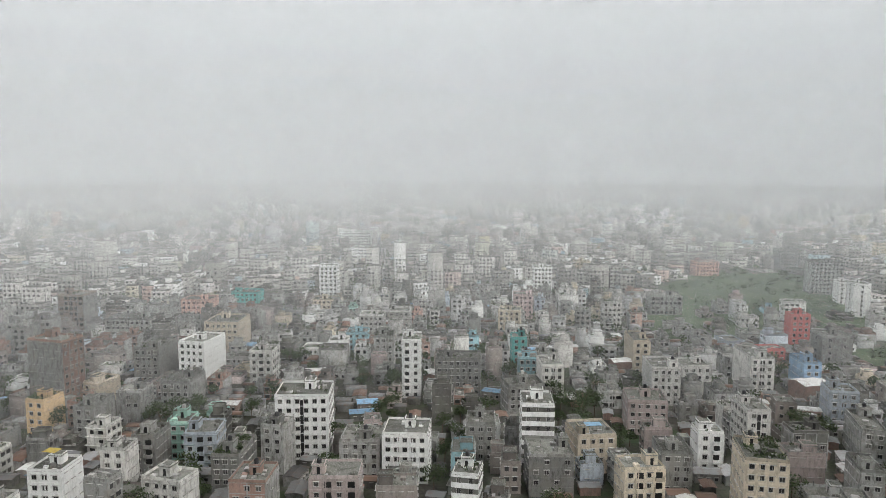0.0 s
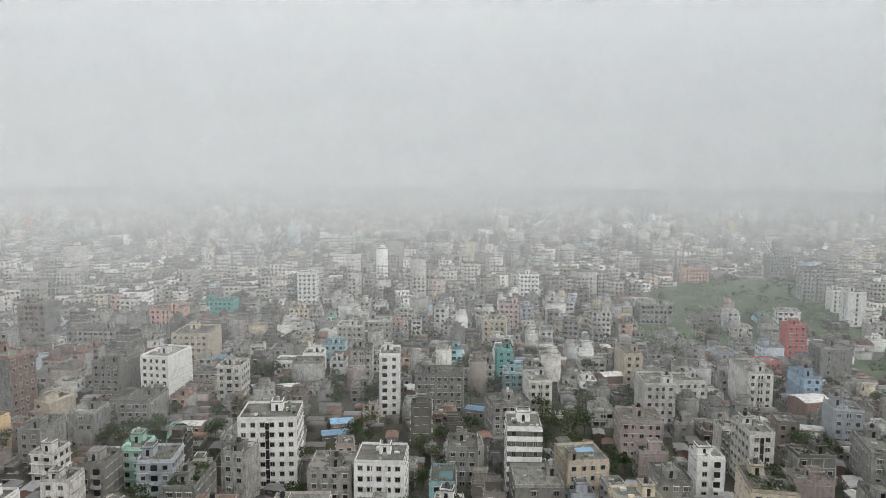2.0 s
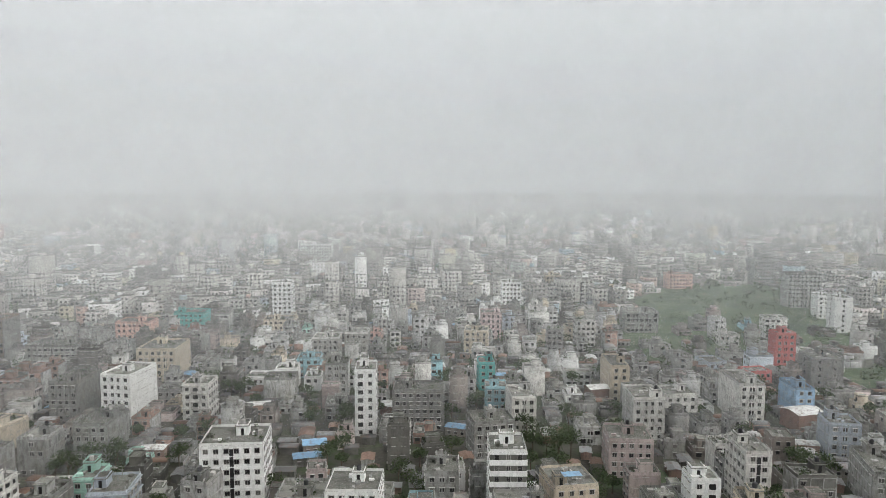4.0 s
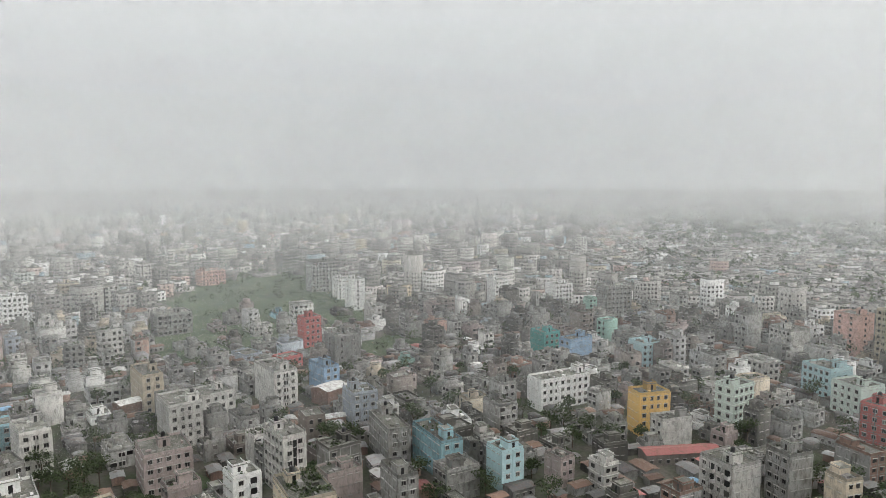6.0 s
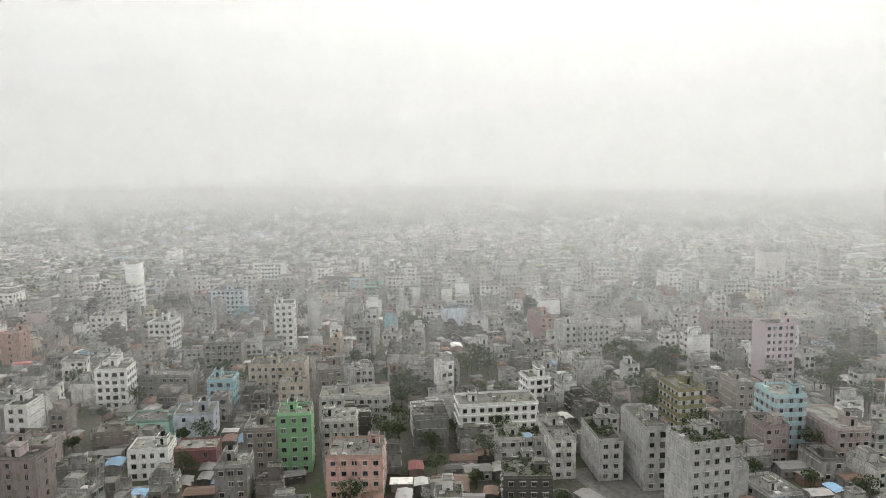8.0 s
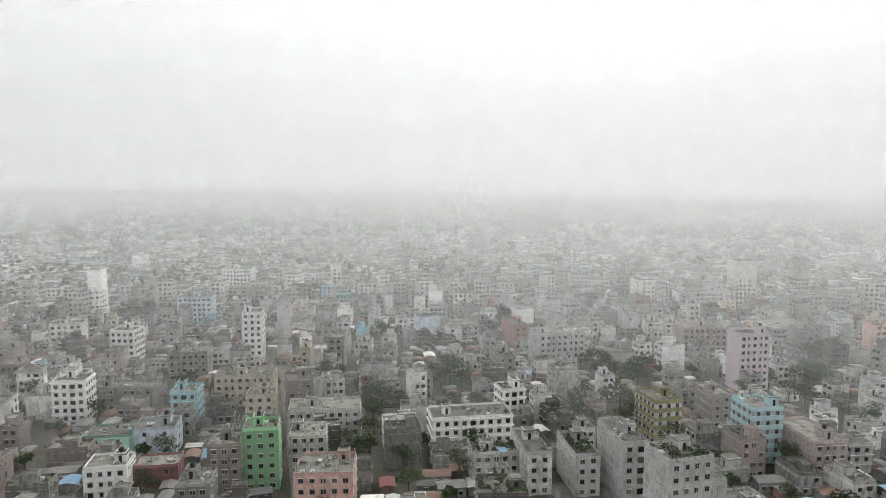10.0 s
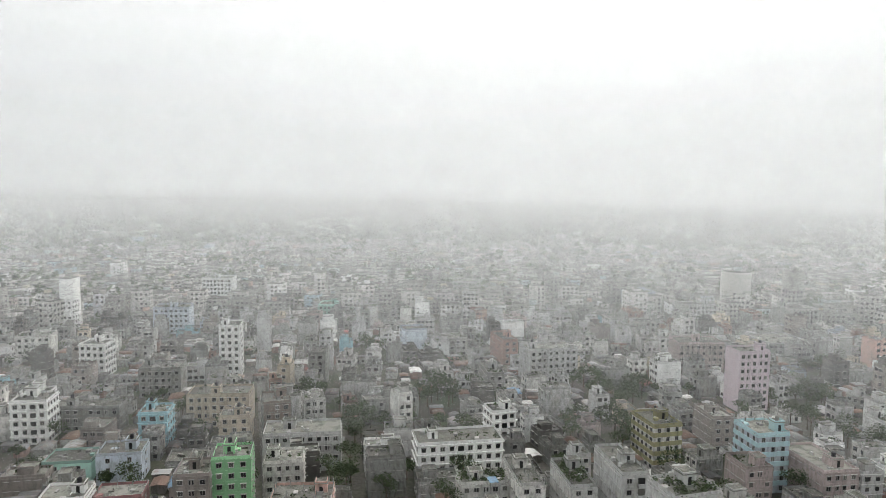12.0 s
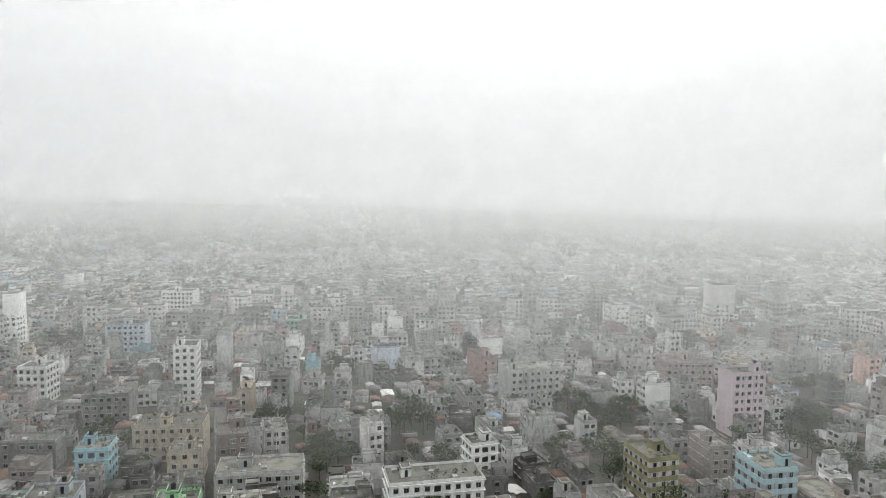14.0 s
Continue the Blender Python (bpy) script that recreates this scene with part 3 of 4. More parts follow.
block("pale pink apartment house", 51.4, 444.2, -3.0, 11.8, 12.4, 5, "pink", "plain")
block("beige plastered house with blank walls", 39.9, 410.0, -9.6, 12.7, 12.4, 4, "cream", "plain")
block("unfinished concrete frame building with open floors", 146.9, 459.3, -3.0, 20.1, 14.4, 4, "concrete", "frame")
block("salmon-coloured apartment house with a flat roof", 236.4, 627.1, 1.2, 20.7, 13.4, 4, "salmon", "plain")
block("off-white block with open balcony corner", 136.5, 300.5, -3.0, 9.8, 20.6, 5, "offwhite", "grille")
block("narrow beige tower house", 93.1, 328.5, -3.0, 7.6, 20.3, 5, "cream", "plain")
block("off-white block with a bare pale roof", 90.6, 282.9, -3.0, 11.2, 16.3, 5, "offwhite", "plain")
block("pinkish grey apartment house", 74.4, 250.0, -6.7, 13.7, 14.4, 4, "pinkgrey", "plain")
block("pale tower house with a white roof box", 101.6, 223.6, -3.0, 7.3, 14.5, 6, "offwhite", "slot")
block("white house with balconies on the corner", 85.1, 217.0, -3.0, 7.8, 8.0, 4, "white", "grille")
block("beige apartment block with a roof garden", 87.6, 185.7, -11.2, 10.8, 16.4, 6, "cream", "plain")
block("beige apartment house with rooftop sheds", 47.5, 217.2, 6.9, 12.2, 13.4, 4, "cream", "plain")
block("grey house with an unfinished top floor", 31.7, 201.7, -0.2, 12.7, 14.0, 4, "concrete", "frame")
block("cream house with ornate balconies", 56.0, 190.6, 4.5, 11.4, 8.6, 4, "cream", "grille")
block("tall raw concrete block with blank wall", 189.7, 334.6, -6.0, 14.0, 13.4, 5, "concrete", "blank")
block("blue-painted house with a flat roof", 159.7, 301.0, -3.0, 7.0, 14.8, 4, "blue", "plain")
block("low red house with a flat roof", 164.0, 343.9, 6.0, 11.6, 8.7, 2, "red", "plain")
block("pale blue house with flat roof", 151.3, 259.1, -12.0, 10.0, 10.9, 4, "paleblue", "plain")
block("dark weathered concrete house", 116.8, 217.6, -3.0, 10.8, 8.0, 4, "darkgrey", "frame")
block("dark grey apartment block with window rows", 140.2, 224.0, -16.2, 7.3, 20.6, 4, "concrete", "plain")
block("off-white house with a mossy roof", 107.1, 294.1, 2.7, 12.6, 12.0, 4, "offwhite", "plain")
block("turquoise house between concrete houses", 37.8, 305.3, -4.0, 8.5, 10.0, 4, "turquoise", "plain")
block("small teal house with a flat roof", 37.8, 342.4, 0.3, 7.1, 10.0, 4, "teal", "plain")
block("narrow off-white apartment house", 44.8, 285.5, 1.2, 8.7, 15.3, 5, "offwhite", "plain")
block("grey corner apartment house", 31.3, 267.0, 9.4, 14.2, 12.2, 4, "concrete", "plain")
block("grey tower blocks in the haze", 295.0, 537.1, -12.0, 23.0, 16.5, 8, "concrete", "plain")
block("grey tower in the haze", 321.3, 650.1, 1.5, 18.9, 14.4, 7, "concrete", "plain")
block("grey unfinished house with columns on the roof", 69.2, 203.1, -3.0, 8.8, 12.0, 4, "concrete", "frame")
block("white striped house with a roof box", 6.9, 186.3, -12.0, 7.3, 8.2, 4, "white", "stripe")
block("concrete house with pink balconies", -29.4, 185.8, 0.3, 13.2, 11.0, 4, "pinkgrey", "grille")
block("grey apartment house with paired windows", 12.7, 226.2, -3.0, 9.2, 11.3, 4, "concrete", "plain")
block("off-white house with a stained parapet", -74.3, 182.6, -15.5, 12.0, 8.0, 4, "offwhite", "plain")
block("brick house with broken plaster", -51.7, 183.7, -3.0, 10.0, 12.0, 4, "brick", "frame")
block("stained concrete house with roof plants", -62.6, 202.3, -3.0, 8.2, 15.7, 4, "concrete", "plain")
block("grey house on the edge of a field", 119.8, 190.3, -12.0, 6.0, 12.0, 4, "concrete", "plain")
block("bright green apartment block beside a narrow lane", 221.6, -6.5, -109.2, 10.1, 10.0, 6, "green", "plain")
block("slim white tower with a column of dark windows", 363.9, -36.3, -110.0, 9.6, 12.4, 8, "white", "tower")
block("white apartment block in the haze", 564.7, -70.4, -119.7, 21.8, 13.4, 6, "white", "plain")
block("salmon house with a stepped stair tower on its roof", 198.8, -18.8, -114.9, 15.6, 14.0, 4, "salmon", "plain")
block("beige house with a wide roof terrace", 300.0, -18.7, -113.1, 22.7, 12.0, 4, "cream", "plain")
block("pale cream house with square windows", 280.6, -20.1, -111.8, 10.5, 9.0, 3, "cream", "plain")
block("turquoise house with a white unfinished top", 288.3, 5.8, -111.4, 9.7, 10.0, 4, "turquoise", "band")
block("low shed with a mint-green sheet wall", 271.6, 32.4, -110.0, 14.2, 11.0, 2, "mint", "blank")
block("house with a blank pale blue wall", 263.3, 18.5, -108.5, 13.2, 11.0, 3, "paleblue", "blank")
block("low white house with small windows", 236.8, 34.4, -108.0, 11.6, 10.0, 3, "white", "plain")
block("low house with a maroon wall", 238.0, 21.0, -108.5, 12.8, 9.0, 2, "maroon", "blank")
block("brown-grey apartment house with tall columns", 222.7, 3.4, -111.0, 9.2, 11.1, 5, "browngrey", "plain")
block("grey house with arched balconies", 206.1, 14.6, -111.5, 8.4, 10.0, 4, "concrete", "frame")
block("wide grey apartment block with a flat roof", 246.9, -34.3, -111.1, 24.5, 12.4, 4, "palegrey", "plain")
block("brown plastered unfinished house", 272.6, -32.4, -101.2, 9.6, 12.4, 5, "brown", "frame")
block("pale house with roof tanks", 226.7, -22.3, -110.0, 11.1, 10.0, 4, "offwhite", "plain")
block("white house with open stair and bands", 311.9, 43.4, -110.0, 12.1, 11.0, 5, "white", "band")
block("white house with a plain parapet", 280.5, 71.8, -112.6, 7.0, 11.2, 5, "white", "plain")
block("white apartment house with window bands", 392.9, 19.7, -118.1, 12.0, 11.3, 5, "white", "band")
block("pale house with a white roof canopy", 439.6, 45.8, -103.3, 16.1, 12.4, 4, "offwhite", "plain")
block("grey apartment house with roof sheds", 347.7, -3.7, -110.0, 16.8, 12.4, 4, "concrete", "plain")
block("brown-topped house with a blank pink-grey wall", 228.7, 66.8, -119.7, 11.1, 8.0, 5, "pinkgrey", "blank")
block("narrow pale yellow house", 327.5, -52.0, -117.9, 5.0, 10.3, 4, "cream", "plain")
block("wide unfinished hall with a pale flat roof", 315.7, 27.9, -115.3, 28.6, 8.0, 3, "concrete", "frame")
block("pale blue apartment block in the haze", 473.9, -25.5, -110.5, 20.3, 13.4, 5, "paleblue", "plain")
block("mint-green block in the haze", 458.3, -118.1, -118.9, 11.0, 13.4, 4, "mint", "plain")
block("wide white apartment house with a roof stair box", 217.3, -75.7, -108.6, 27.1, 12.4, 4, "white", "band")
block("yellow-olive apartment block with pale window bands", 193.7, -138.6, -104.8, 10.1, 14.3, 5, "olive", "stripe")
block("pale cyan apartment tower with white balcony bands", 166.2, -154.7, -110.0, 10.4, 12.6, 6, "cyan", "stripe")
block("tall pale pink apartment tower", 218.3, -215.1, -108.3, 13.6, 9.7, 8, "lilac", "plain")
block("salmon-coloured house with a flat terrace roof", 328.4, -167.6, -104.0, 7.6, 20.6, 4, "salmon", "plain")
block("tall grey apartment block with roof plants", 138.4, -90.3, -102.3, 12.2, 11.1, 8, "palegrey", "plain")
block("grey apartment block with open stairwell", 167.6, -98.4, -110.0, 7.3, 19.6, 6, "palegrey", "grille")
block("light grey house with square windows", 185.9, -79.0, -110.0, 7.0, 20.0, 4, "offwhite", "plain")
block("white house with round roof turret", 226.5, -97.9, -101.1, 8.7, 8.7, 5, "white", "band")
block("grey house with planted roof", 177.9, -90.5, -110.0, 7.1, 18.3, 4, "palegrey", "plain")
block("pinkish grey block with flat roof", 152.4, -162.1, -110.0, 10.9, 20.6, 4, "pinkgrey", "plain")
block("low hall with a pale sheet roof", 277.1, -316.2, -110.0, 25.3, 24.0, 2, "tin", "plain")
block("grey house with roof canopy", 279.9, -128.5, -110.0, 7.0, 20.0, 4, "concrete", "plain")
block("wide grey apartment block", 290.3, -167.2, -103.1, 23.9, 13.4, 5, "palegrey", "plain")
block("pale pinkish apartment block", 267.0, -240.2, -118.2, 22.1, 14.4, 5, "pinkgrey", "plain")
block("brown-grey house with small windows", 195.8, -168.4, -110.0, 7.3, 13.7, 4, "browngrey", "plain")
block("off-white apartment block with a flat roof", 302.8, -368.2, -104.9, 18.2, 19.9, 5, "offwhite", "plain")
block("low pale house with roof plants", 192.8, -70.1, -110.0, 14.2, 8.3, 3, "offwhite", "plain")
block("dark stained house with a roof garden", 170.2, -58.5, -116.8, 13.1, 12.0, 3, "darkgrey", "plain")
block("pale block in the haze", 506.4, -250.4, -119.7, 21.5, 13.4, 4, "offwhite", "plain")
block("pale blue house in the haze", 405.6, -336.9, -110.0, 20.4, 12.0, 4, "paleblue", "plain")
block("grey house in the haze", 351.8, -335.0, -110.0, 25.7, 12.0, 4, "palegrey", "plain")
block("orange-yellow apartment block with dark windows", 226.8, 181.2, -24.1, 12.3, 8.2, 5, "yellow", "plain")
block("white apartment house with a roof stair box", 224.5, 222.7, -12.0, 24.1, 9.5, 4, "white", "plain")
block("pale cyan house with square windows", 154.2, 182.8, -9.7, 7.7, 8.2, 4, "cyan", "plain")
block("pale teal house with a dark red stair strip", 146.2, 205.9, -12.0, 7.3, 20.6, 4, "turquoise", "plain")
block("pale mint tower house with balcony bands", 249.9, 160.6, -98.3, 7.8, 11.6, 6, "palemint", "band")
block("red-painted apartment house with open corner balconies", 277.9, 120.3, -96.3, 10.0, 14.9, 5, "red", "frame")
block("pale mint apartment house", 306.7, 139.5, -110.0, 13.1, 12.4, 4, "palemint", "plain")
block("white house with stacked white balconies", 275.6, 91.5, -110.0, 7.3, 13.2, 6, "white", "band")
block("beige tower in the haze", 402.1, 155.6, -110.5, 8.3, 20.6, 9, "cream", "plain")
block("large white tower block with many windows", 448.8, 140.6, -97.0, 22.6, 20.6, 9, "white", "band")
block("faded red block below a white tower", 391.1, 126.6, -110.0, 10.6, 12.4, 6, "salmon", "blank")
block("blue-grey block below a white tower", 413.9, 120.4, -110.0, 10.7, 12.4, 5, "blue", "plain")
block("pale blue apartment house", 282.3, 261.7, -91.5, 7.3, 16.1, 4, "blue", "plain")
block("teal low house with a flat roof", 281.8, 281.8, -12.0, 10.1, 12.0, 4, "teal", "plain")
block("long low cream building with a flat roof", 248.2, 85.0, -110.0, 24.7, 14.0, 2, "cream", "plain")
block("house with a brown blank wall and open roof frame", 247.1, 66.7, -110.0, 12.3, 9.3, 4, "pinkgrey", "blank")
block("grey tower house with a stepped roof", 209.6, 122.7, -111.6, 8.7, 8.2, 5, "concrete", "plain")
block("white and dark house with corner balconies", 197.7, 134.2, -104.4, 11.9, 11.1, 4, "offwhite", "grille")
block("cream house with curved balconies", 180.9, 102.9, -106.3, 10.4, 11.5, 4, "cream", "grille")
block("grey house with a low roof", 191.8, 86.5, -110.0, 14.5, 13.4, 4, "concrete", "plain")
block("grey tower among low houses", 387.8, 317.2, -20.0, 18.4, 13.4, 7, "concrete", "plain")
block("pale cyan house with a flat roof", 324.7, 158.2, -110.0, 14.5, 12.4, 4, "cyan", "plain")
block("pale turquoise house with a flat roof", 302.6, 234.3, -20.0, 11.9, 11.3, 4, "cyan", "plain")
block("pale house with a dark side wall", 302.8, 75.6, -110.0, 21.8, 8.7, 4, "offwhite", "plain")
block("salmon narrow block with a flat roof", 403.8, 86.9, -110.0, 8.8, 11.3, 5, "salmon", "blank")
block("small white tower with a flat roof", 360.1, 398.7, -12.0, 11.0, 11.3, 6, "white", "plain")
block("white house with a roof box", 394.4, 370.4, -12.0, 14.7, 12.4, 5, "white", "plain")
block("red-brown block beside a beige tower", 407.0, 178.1, -108.0, 13.8, 12.4, 7, "salmon", "blank")
block("white house with a stair tower", 331.0, 43.1, -110.0, 10.9, 8.2, 4, "white", "plain")
block("pale house with balconies", 372.9, 196.0, -110.0, 14.0, 12.4, 5, "offwhite", "plain")
block("brown-grey tower with a flat roof", 460.9, 160.5, -115.4, 14.6, 12.4, 6, "browngrey", "plain")

# ---- the close-built town between the named houses ----
SPOTS = [(math.atan2(p[0][1] - p[1][1], p[0][0] - p[1][0]), (p[0][0] + p[2][0]) / 2, (p[0][1] + p[2][1]) / 2) for cell in TAKEN.values() for p in cell]
SPOT_XY, SPOT_TURN = np.array([s[1:] for s in SPOTS]), np.degrees([s[0] for s in SPOTS])


def lie(x, y):
    """The way the streets run: that of the nearest house already standing."""
    return SPOT_TURN[np.argmin(((SPOT_XY - (x, y)) ** 2).sum(1))]


def seen_side(x, y, margin=0.0):
    """Whether a place lies on the side of the town that the flight looks over."""
    heading = math.degrees(math.atan2(x - HUB.x, y - HUB.y))
    return -48 - margin < heading < 160 + margin


WORDS = dict(concrete="grey weathered concrete", palegrey="pale grey plastered", offwhite="stained off-white plastered", white="white plastered", cream="faded cream plastered", darkgrey="dark mouldy concrete",
             browngrey="brown-grey plastered", pinkgrey="pinkish grey plastered", brick="bare brick", paleblue="pale blue painted", turquoise="turquoise painted", salmon="salmon painted", mint="mint-green painted")
SHAPES, JOINED = {}, []


def template(key):
    """The shapes of one kind of house: body, roof, and a stair tower where it is tall."""
    if key not in SHAPES:
        (w, d), floors, (colour, style) = SIZES[key[0]], key[1], LOOKS[key[2]]
        rng, wall = random.Random(len(SHAPES) + 100), wall_paint(colour)
        body = body_shape(w, d, floors, wall, style, rng)
        for face in range(4):
            for f in range(floors):
                for u in slots(w if face in (0, 2) else d, style, face):
                    if rng.random() < 0.9:
                        flat_opening(body, face, w, d, u, f * STOREY + 0.85, rng.choice((1.2, 1.35, 1.8)), rng.choice((1.3, 1.45)))
        roof = roof_shapes(w, d, floors * STOREY, wall, rng, 0.4)
        stair = stair_shape(wall, rng, floors * STOREY + 0.12, w, d)[0] if rng.random() < 0.8 else None
        if stair and floors < 3:
            roof.join(stair)
            stair = None
        SHAPES[key] = body, roof, stair
    return SHAPES[key]


def join_all(name, label, category, placed):
    """Many like things in one mesh: (Shape, pose) pairs, with a tone of its own for each."""
    mats, flat, points, loops, starts, kinds, tones = [], {}, [], [], [], [], []
    rng, count, at = random.Random(3), 0, 0
    for shape, m in placed:
        if id(shape) not in flat:
            for mat in shape.mats:
                if mat not in mats:
                    mats.append(mat)
            sizes = np.array([len(f) for f in shape.faces])
            flat[id(shape)] = (np.array(shape.points), np.concatenate([np.array(f) for f in shape.faces]), np.cumsum(sizes) - sizes,
                               np.array([mats.index(shape.mats[k]) for k in shape.kinds]))
        pts, lps, sts, kds = flat[id(shape)]
        m = np.array(m)
        points.append(pts @ m[:3, :3].T + m[:3, 3])
        loops.append(lps + count)
        starts.append(sts + at)
        kinds.append(kds)
        tones.append(np.full(len(kds), rng.random()))
        count, at = count + len(pts), at + len(lps)
    me = bpy.data.meshes.new(name)
    points, loops, starts = np.concatenate(points), np.concatenate(loops), np.concatenate(starts)
    me.vertices.add(len(points))
    me.vertices.foreach_set("co", points.ravel())
    me.loops.add(len(loops))
    me.loops.foreach_set("vertex_index", loops)
    me.polygons.add(len(starts))
    me.polygons.foreach_set("loop_start", starts)
    for mat in mats:
        me.materials.append(mat)
    me.polygons.foreach_set("material_index", np.concatenate(kinds))
    me.attributes.new("tone", "FLOAT", "FACE").data.foreach_set("value", np.concatenate(tones))
    me.update(calc_edges=True)
    return tagged(new(name, me), label, category, kind="stuff")


def shed(w, d, h, mat, seed):
    rng = random.Random(seed)
    s, r = Shape(), Shape()
    wall = wall_paint(rng.choice(("concrete", "browngrey", "brick", "darkgrey")))
    s.box(-w / 2, w / 2, -d / 2, d / 2, -0.2, h, wall, None, False)
    s.quads([(-w / 2, -d / 2, h), (-w / 2, d / 2, h), (-w / 2, 0, h + d * 0.1), (w / 2, -d / 2, h), (w / 2, d / 2, h), (w / 2, 0, h + d * 0.1)], [(0, 2, 1), (3, 4, 5)], wall)
    for u in slots(w, "plain", 0):
        flat_opening(s, 0, w, d, u, 0.8, 1.0, 1.1)
    e, k = 0.35, 0.1
    for side in (-1, 1):
        y, z = side * (d / 2 + e), h - e * k * 2 + 0.05
        t = h + d * 0.1 + 0.05
        r.quads([(-w / 2 - e, y, z), (w / 2 + e, y, z), (w / 2 + e, 0, t), (-w / 2 - e, 0, t), (-w / 2 - e, y, z + 0.06), (w / 2 + e, y, z + 0.06), (w / 2 + e, 0, t + 0.06), (-w / 2 - e, 0, t + 0.06)],
                [(4, 5, 6, 7), (3, 2, 1, 0), (0, 1, 5, 4), (1, 2, 6, 5), (3, 0, 4, 7)], mat)
    return s, r


def tree(height, spread, seed):
    rng = random.Random(seed)
    t, c = Shape(), Shape()
    t.prism(0, 0, 0.22, -0.2, height * 0.5, BARK, 7, 0.14)
    for i in range(6):
        a, r, z = i * 1.05 + rng.uniform(-0.3, 0.3), spread * rng.uniform(0.4, 0.75), height * rng.uniform(0.55, 0.85)
        x, y = r * math.cos(a), r * math.sin(a)
        t.quads([(-0.08, 0, height * 0.42), (0.08, 0, height * 0.42), (x + 0.03, y, z), (x - 0.03, y, z), (0, -0.08, height * 0.42), (0, 0.08, height * 0.42), (x, y + 0.03, z), (x, y - 0.03, z)], [(0, 1, 2, 3), (4, 5, 6, 7)], BARK)
        c.leaves(x, y, z, spread * rng.uniform(0.35, 0.6), 85, rng, LEAF, 0.3)
    c.leaves(0, 0, height * 0.8, spread * 0.65, 140, rng, LEAF, 0.3)
    ob = tagged(new("tree", t.mesh("tree")), "dark green broad-leaved tree between the houses", "tree", "trees of the town")
    part("crown", c, ob)
    return ob


HOUSES = {}
town = random.Random(5)
LOOKS = [("concrete", "plain"), ("concrete", "frame"), ("offwhite", "plain"), ("concrete", "grille"), ("darkgrey", "plain"), ("browngrey", "plain"), ("cream", "plain"), ("concrete", "band"),
         ("pinkgrey", "plain"), ("brick", "frame"), ("white", "plain"), ("offwhite", "band"), ("paleblue", "plain"), ("concrete", "blank"), ("turquoise", "plain"), ("offwhite", "frame"), ("salmon", "plain"), ("mint", "plain"), ("palegrey", "plain"), ("palegrey", "band")]
SHARES = [10, 9, 15, 6, 6, 5, 5, 4, 4, 3, 11, 8, 2.5, 4, 1.3, 4, 1, 0.8, 16, 8]
SIZES = [(7, 9), (8, 11), (10, 13), (7, 12), (5.5, 7)]


def put_house(x, y, rot, key):
    """Close by a thing with its parts; farther off it joins the mass of the town."""
    at = pose(x, y, 0, 0, 0, rot)
    body, roof, stair = template(key)
    if math.hypot(x - HUB.x, y - HUB.y) > NEAR_HOUSES:
        JOINED.extend((s, at) for s in (body, roof, stair) if s)
    elif key in HOUSES:
        copy_thing(HOUSES[key], at)
    else:
        ob = tagged(new("house", body.mesh("house")), f"{WORDS[LOOKS[key[2]][0]]} house with a cluttered flat roof", "house", "houses of the town")
        part("roof", roof, ob)
        if stair:
            part("stair_tower", stair, ob)
        ob.matrix_basis, HOUSES[key] = at, ob


def fill(step, near, far, chance, choose, place, gap):
    """Sets things into the gaps on a jittered grid, as dense as they fit."""
    made = 0
    n = int(far / step) + 1
    for i in range(-n, n + 1):
        for j in range(-n, n + 1):
            x, y = HUB.x + (i + town.uniform(-0.5, 0.5)) * step, HUB.y + (j + town.uniform(-0.5, 0.5)) * step
            r = math.hypot(x - HUB.x, y - HUB.y)
            if not near < r < far or not seen_side(x, y) or town.random() > chance(x, y):
                continue
            what, w, d = choose(x, y)
            rot = lie(x, y) + town.gauss(0, 2.5) + 90 * town.randrange(4)
            if is_free(x, y, rot, w + gap, d + gap):
                take(x, y, rot, w + gap, d + gap)
                place(x, y, rot, what)
                made += 1
    return made


EDGE, NEAR_HOUSES = 480.0, 250.0


DARK = [18, 15, 7, 9, 19, 13, 3, 5, 5, 9, 3.5, 3, 2, 5, 1.3, 3, 1, 0.8, 3, 1]  # look shares with more dark concrete and brick


def dark_sector(x, y):
    """Headings from the hub where darker houses and sheds are chosen."""
    heading = math.degrees(math.atan2(x - HUB.x, y - HUB.y))
    return 14 < heading < 100 or heading < -14 or (heading < 112 and math.hypot(x - HUB.x, y - HUB.y) < 320)


def choose_house(x, y):
    r = math.hypot(x - HUB.x, y - HUB.y)
    size = town.choices(range(5), (3, 2.6, 1.2, 1.6, 3.4))[0]
    low = (4, 4.5, 3.2, 1.2, 0.4, 0.1) if r > 340 else (3.6, 4.6, 3.4, 0.9, 0.1, 0)
    if 90 < x < 250 and 290 < y < 400:
        low = (5, 3.5, 0.8, 0, 0, 0)
    floors = town.choices((1, 2, 3, 4, 5, 6), low)[0]
    k = town.choices(range(len(LOOKS)), DARK if dark_sector(x, y) else SHARES)[0]
    return (size, floors, k), *SIZES[size]


def open_land(x, y):
    """Few houses stand on the fields."""
    return 0.06 if in_field(x, y) else 1.0


TINS = [material("sheet_" + k, tin_look, base=c) for k, c in dict(grey=(0.3, 0.3, 0.3, 1), pale=(0.62, 0.62, 0.6, 1), rust=(0.2, 0.13, 0.1, 1), blue=(0.19, 0.33, 0.47, 1), dark=(0.16, 0.16, 0.16, 1), red=(0.42, 0.16, 0.15, 1)).items()]
TREES = [tree(h, s, 70 + i) for i, (h, s) in enumerate(((7, 3.0), (9, 3.8), (11, 4.6), (6, 2.4), (8, 4.2)))]
FRESH = set(range(5))


